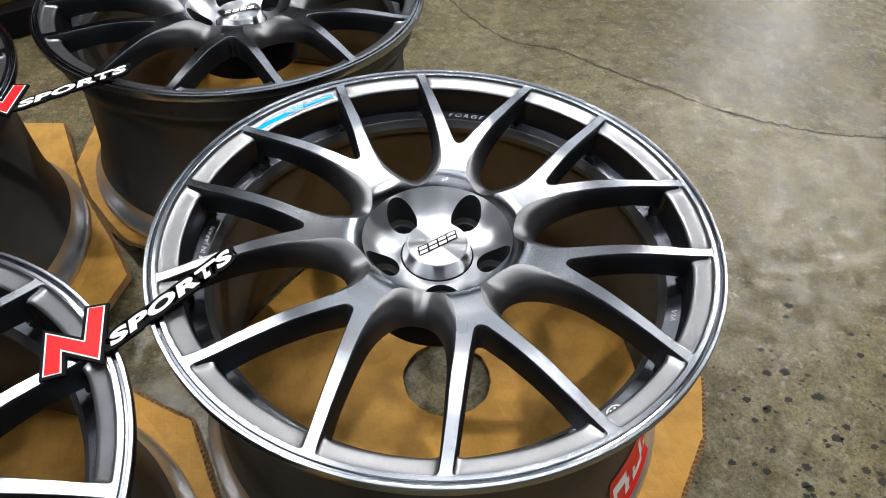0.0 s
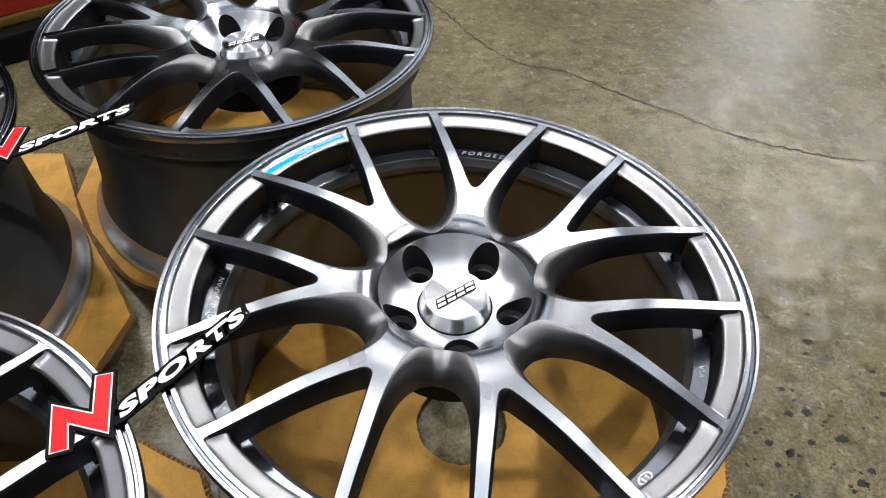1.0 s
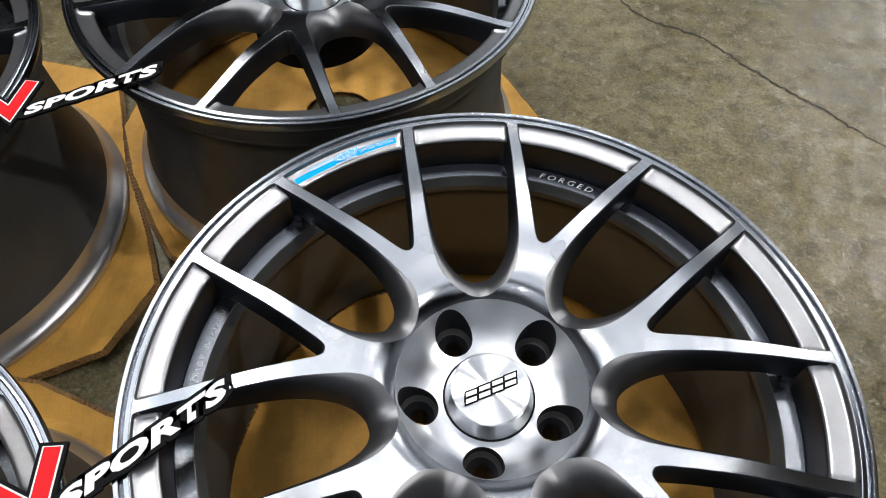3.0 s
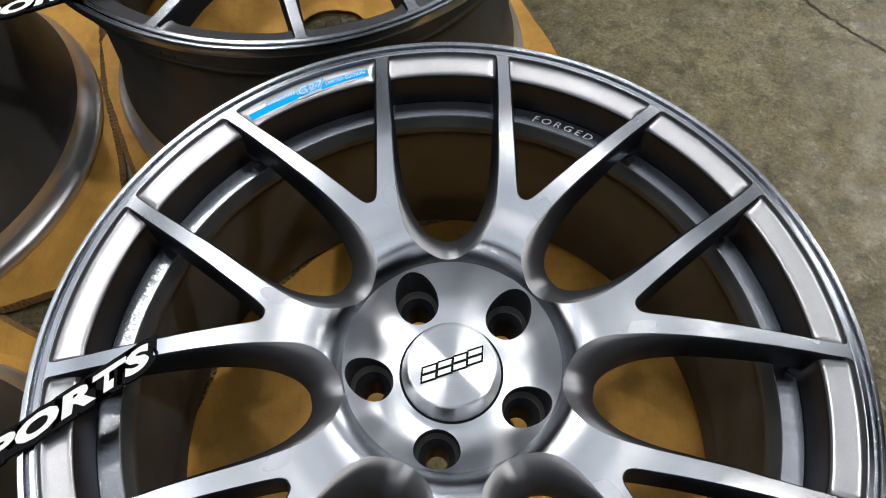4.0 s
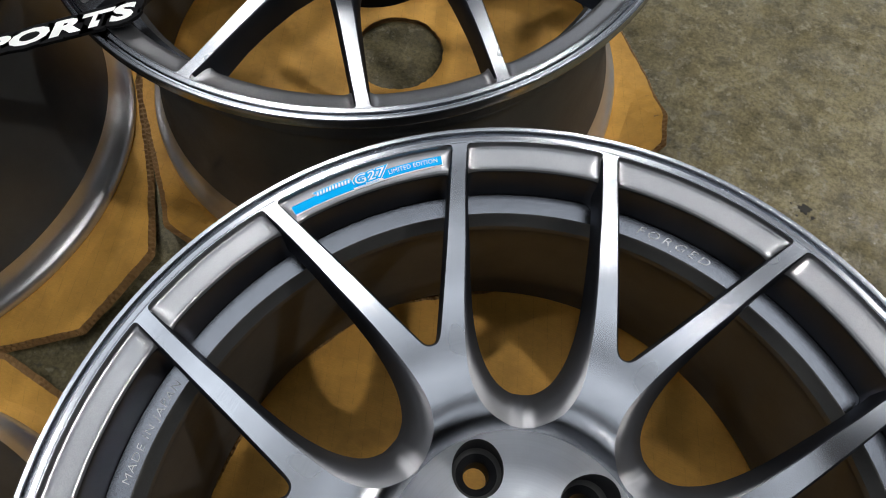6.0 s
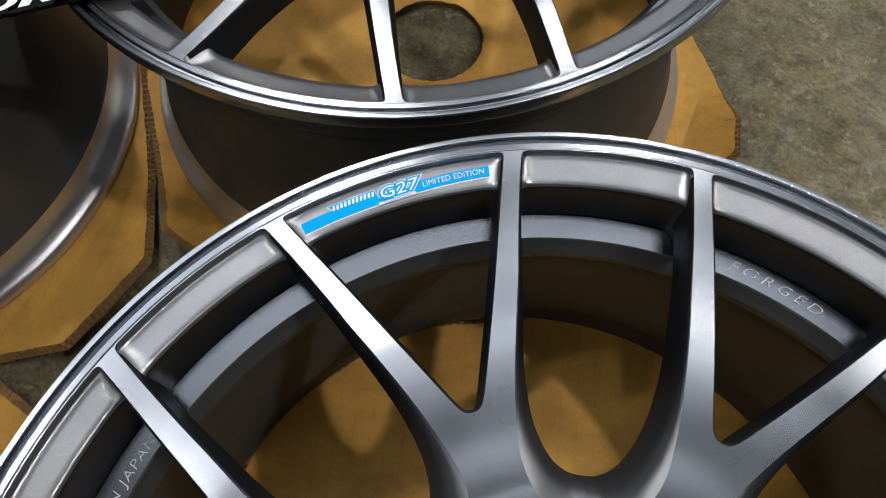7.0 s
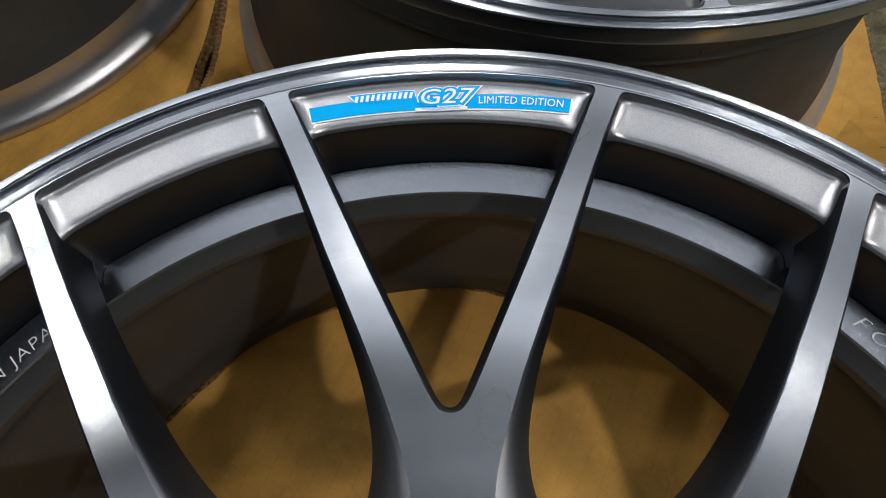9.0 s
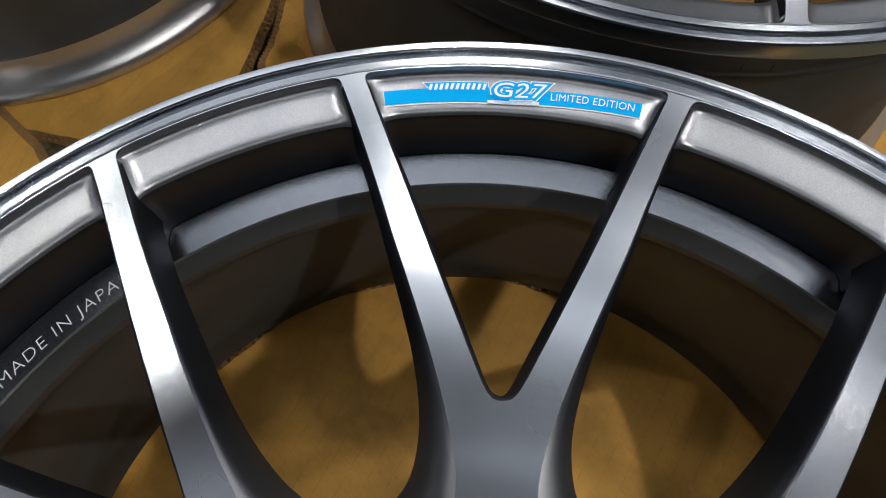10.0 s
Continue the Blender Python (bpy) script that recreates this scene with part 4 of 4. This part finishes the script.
cardboard_pad([(0.20, 0.245), (0.300, 0.132), (0.340, 0.004), (0.322, -0.078), (0.257, -0.191), (0.166, -0.288), (0.06, -0.32), (-0.08, -0.305), (-0.20, -0.205), (-0.262, -0.06),
               (-0.255, 0.08), (-0.19, 0.19), (-0.06, 0.262), (0.08, 0.285)],
              (0.017, 0.003), 0.0545, "tan corrugated cardboard pad with a round hole under the wheel", folded_up(0, 0, 0.25), seed=2)
cardboard_pad([(0.038, 0.452), (0.030, 0.500), (0.006, 0.563), (-0.055, 0.640), (-0.13, 0.72), (-0.25, 0.79), (-0.40, 0.78), (-0.55, 0.69), (-0.61, 0.55), (-0.60, 0.40), (-0.545, 0.315), (-0.4715, 0.2335),
               (-0.407, 0.172), (-0.361, 0.162), (-0.26, 0.166), (-0.11, 0.25), (-0.015, 0.36), (0.016, 0.420)],
              (-0.292, 0.494), 0.055, "tan corrugated cardboard pad with a crushed upturned edge", folded_up(-0.2975, 0.4712, 0.10, 0.279, (-140, -112, -85, -50, 1.25), (-24, -12, 4, 16, 0.75)), seed=3)
cardboard_pad([(-0.4205, 0.151), (-0.4735, 0.2313), (-0.56, 0.345), (-0.645, 0.500), (-0.78, 0.505), (-0.95, 0.47), (-1.07, 0.34), (-1.11, 0.17), (-1.06, 0.0), (-0.95, -0.12),
               (-0.80, -0.16), (-0.66, -0.12), (-0.523, 0.0), (-0.441, 0.052)],
              (-0.767, 0.167), 0.055, "tan corrugated cardboard pad with upturned corners", folded_up(-0.773, 0.165, 0.22), seed=4)
cardboard_pad([(-0.279, -0.064), (-0.301, -0.054), (-0.383, -0.014), (-0.498, 0.008), (-0.62, 0.0), (-0.72, -0.08), (-0.80, -0.20), (-0.81, -0.36), (-0.74, -0.50), (-0.62, -0.60),
               (-0.45, -0.63), (-0.30, -0.59), (-0.17, -0.47), (-0.15, -0.33), (-0.226, -0.160)],
              (-0.477, -0.313), 0.055, "tan corrugated cardboard pad with an open fluted edge", folded_up(-0.477, -0.313, 0.30), seed=5)

# ---- the four wheels ----
WHEELS = [
    (0.0, 0.0, 183.63, "forged alloy wheel with machined spokes and a blue pocket sticker"),
    (-0.2975, 0.4712, 176.5, "forged alloy wheel with machined spokes lying face up on cardboard"),
    (-0.773, 0.165, 14.4 + 154.29, "forged alloy wheel with machined spokes, half out of sight, on cardboard"),
    (-0.477, -0.313, 22.9 + 154.29, "forged alloy wheel with machined spokes beside the stickered wheel"),
]
first = wheel(WHEELS[0][3])
others = []
for x, y, deg, label in WHEELS[1:]:
    w = copy_thing(first, pose(x, y, FACE, 0, 0, deg))
    w["label"] = label
    others.append((w, deg))
first.matrix_basis = pose(0, 0, FACE, 0, 0, WHEELS[0][2])

D = WHEELS[0][2]
model_sticker(first, math.radians(132.4 - D))


def engravings(w):
    ledge_text("FORGED", 0.0090, 0.2345, 81.0 - D, 0.0530, w, 1.4, 0.3)
    ledge_text("MADE IN JAPAN", 0.0076, 0.2325, 181.8 - D, 0.0655, w, 1.12, 0.15)
    ledge_text("VIA", 0.0080, 0.2345, -19.5 - D, 0.0150, w, 1.05, 0.0)
    bm = bmesh.new()
    mid = math.radians(-50.5 - D)
    loops = []
    for grow in (1.0, 0.72):
        loops.append([])
        for q in range(24):
            t = 2 * math.pi * q / 24
            r, a = 0.2340 + 0.0046 * grow * math.sin(t), mid + 0.034 * grow * math.cos(t)
            loops[-1].append(bm.verts.new((r * math.cos(a), r * math.sin(a), on_ledge(r) + 0.0005)))
    for q in range(24):
        bm.faces.new((loops[0][q], loops[0][(q + 1) % 24], loops[1][(q + 1) % 24], loops[1][q]))
    for k in range(2):
        a = mid + (k - 0.5) * 0.020
        vs = []
        for da, dr in ((-0.006, -0.0024), (0.004, -0.0024), (0.007, 0.0024), (-0.003, 0.0024)):
            r = 0.2345 + dr
            vs.append(bm.verts.new((r * math.cos(a + da), r * math.sin(a + da), on_ledge(r) + 0.0005)))
        bm.faces.new(vs)
    bmesh.ops.recalc_face_normals(bm, faces=bm.faces)
    part("casting_mark", bm, ENGRAVED, w, "pale inspection mark")


engravings(first)
for w, _ in others:
    engravings(w)


def barrel_label(w, a0, a1):
    """A red paper label bent round the outside of the barrel above the rear flange."""
    prof = [(0.2640, -0.2590), (0.2588, -0.2520), (0.2561, -0.2440), (0.2550, -0.2370), (0.2528, -0.2310), (0.2485, -0.2180), (0.2455, -0.1990)]
    def strip(p0, p1, b0, b1, off):
        bm = bmesh.new()
        rows = []
        for k in range(15):
            a = b0 + (b1 - b0) * k / 14
            rows.append([bm.verts.new(((r + off) * math.cos(a), (r + off) * math.sin(a), z)) for r, z in prof[p0:p1]])
        for p, q in zip(rows, rows[1:]):
            for i in range(len(p) - 1):
                f = bm.faces.new((p[i], q[i], q[i + 1], p[i + 1]))
                f.smooth = True
        bmesh.ops.recalc_face_normals(bm, faces=bm.faces)
        return bm
    lab = part("barrel_label", strip(0, 7, a0, a1, 0.0008), RED, w, "red paper label with white marks")
    s = a1 - a0
    for b0, b1, p0, p1 in ((0.06, 0.12, 1, 6), (0.12, 0.36, 4, 6), (0.30, 0.40, 1, 5), (0.5, 0.56, 1, 5), (0.56, 0.80, 1, 3), (0.74, 0.82, 2, 6), (0.88, 0.94, 2, 5)):
        part("label_mark", strip(p0, p1, a0 + s * b0, a0 + s * b1, 0.0013), WHITE, lab, "white mark")


barrel_label(first, math.radians(-43.0 - D), math.radians(-21.5 - D))


# ---- the two flat shop tags ----
def stroke(points, width):
    """The outline of a mitred zigzag band."""
    p = np.array(points, float)
    lefts, rights = [], []
    for i in range(len(p)):
        ds = []
        if i:
            ds.append((p[i] - p[i - 1]) / np.linalg.norm(p[i] - p[i - 1]))
        if i < len(p) - 1:
            ds.append((p[i + 1] - p[i]) / np.linalg.norm(p[i + 1] - p[i]))
        m = sum(np.array([-d[1], d[0]]) for d in ds)
        m /= np.linalg.norm(m)
        k = min(width / 2 / max(float(m @ np.array([-ds[0][1], ds[0][0]])), 0.45), width * 0.95)
        lefts.append(p[i] + m * k)
        rights.append(p[i] - m * k)
    return [tuple(v) for v in rights + lefts[::-1]]


def shop_tag(label, m):
    tag = new("shop_tag")
    tagged(tag, label, "sign", "flat shop tags on the wheels")
    zig = [(-0.0375, 0.0055), (-0.0215, 0.0335), (-0.0055, 0.0040), (0.0195, 0.0410)]
    def stretch(d):
        q = [np.array(v) for v in zig]
        e0, e1 = q[0] - q[1], q[3] - q[2]
        q[0] = q[0] + e0 / np.linalg.norm(e0) * d
        q[3] = q[3] + e1 / np.linalg.norm(e1) * d
        return q
    bm = bmesh.new()
    slab(bm, stroke(stretch(0.0035), 0.0190), 0.0, 0.0030)
    plate = part("mark_plate", bm, BLACK, tag)
    bm = bmesh.new()
    slab(bm, [(0.0015, -0.0060), (0.0560, -0.0030), (0.1040, 0.0000), (0.1300, 0.0022), (0.1360, 0.0120), (0.1395, 0.0205), (0.1080, 0.0185), (0.0600, 0.0145), (0.0150, 0.0098)], 0.0, 0.0024)
    part("letter_plate", bm, BLACK, tag)
    bm = bmesh.new()
    slab(bm, stroke(stretch(0.0008), 0.0138), 0.0030, 0.0033)
    white = part("white_outline", bm, WHITE, tag)
    bm = bmesh.new()
    slab(bm, stroke(zig, 0.0112), 0.0033, 0.0036)
    part("red_mark", bm, RED, tag, "red zigzag mark")
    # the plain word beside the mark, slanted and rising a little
    span = None
    for name, bold, thick, mat, note in (("writing", 0.0010, 0.0, WHITE, "bold slanted white letters"), ("letter_outline", 0.0042, 0.0027, BLACK, "black outline cut round the letters")):
        me = text_mesh("SPORTS", 0.0190, 1.08, 0.0, bold, thick)
        if span is None:
            span = [f(v.co[k] for v in me.vertices) for k in (0, 1) for f in (min, max)]
        lo, hi, foot, top = span
        for v in me.vertices:
            s, h = (v.co.x - lo) / (hi - lo), (v.co.y - foot) / (top - foot)
            tall = 0.0132 + 0.0020 * s
            v.co = (0.0058 + 0.1235 * s + 0.45 * tall * h, -0.0048 + 0.0078 * s + tall * h, 0.0031 if mat is WHITE else 0.0014 + v.co.z)
        link(name, me, mat, tag, note)
    tag.matrix_basis = m
    return tag


shop_tag("flat black shop tag with red and white marks on two rims", pose(-0.2652, -0.1618, FACE + 0.0007, 0, 0, 49.3))
shop_tag("flat black shop tag with red and white marks on wheel rims", pose(-0.4787, 0.1604, FACE + 0.0007, 0, 0, 37.5))

# ---- the red cabinet behind ----
cab = new("tool_cabinet")
tagged(cab, "red lacquered cabinet on a black plinth with a brass strip", "cabinet")
for name, b, m, note in (("plinth", (-1.60, -0.036, 0.0, 0.34, 0.50, 0.058), CAB_BLACK, "black plinth"), ("trim_strip", (-1.61, 0.0, 0.0585, 0.345, 0.51, 0.078), BRASS, "brass trim strip"),
                         ("body", (-1.60, 0.006, 0.0785, 0.34, 0.50, 0.42), CAB_RED, "")):
    bm = bmesh.new()
    box(bm, *b)
    bevel_all(bm, 0.004)
    part(name, bm, m, cab, note)
cab.matrix_basis = pose(-0.954, 0.790, 0, 0, 0, 39.3)
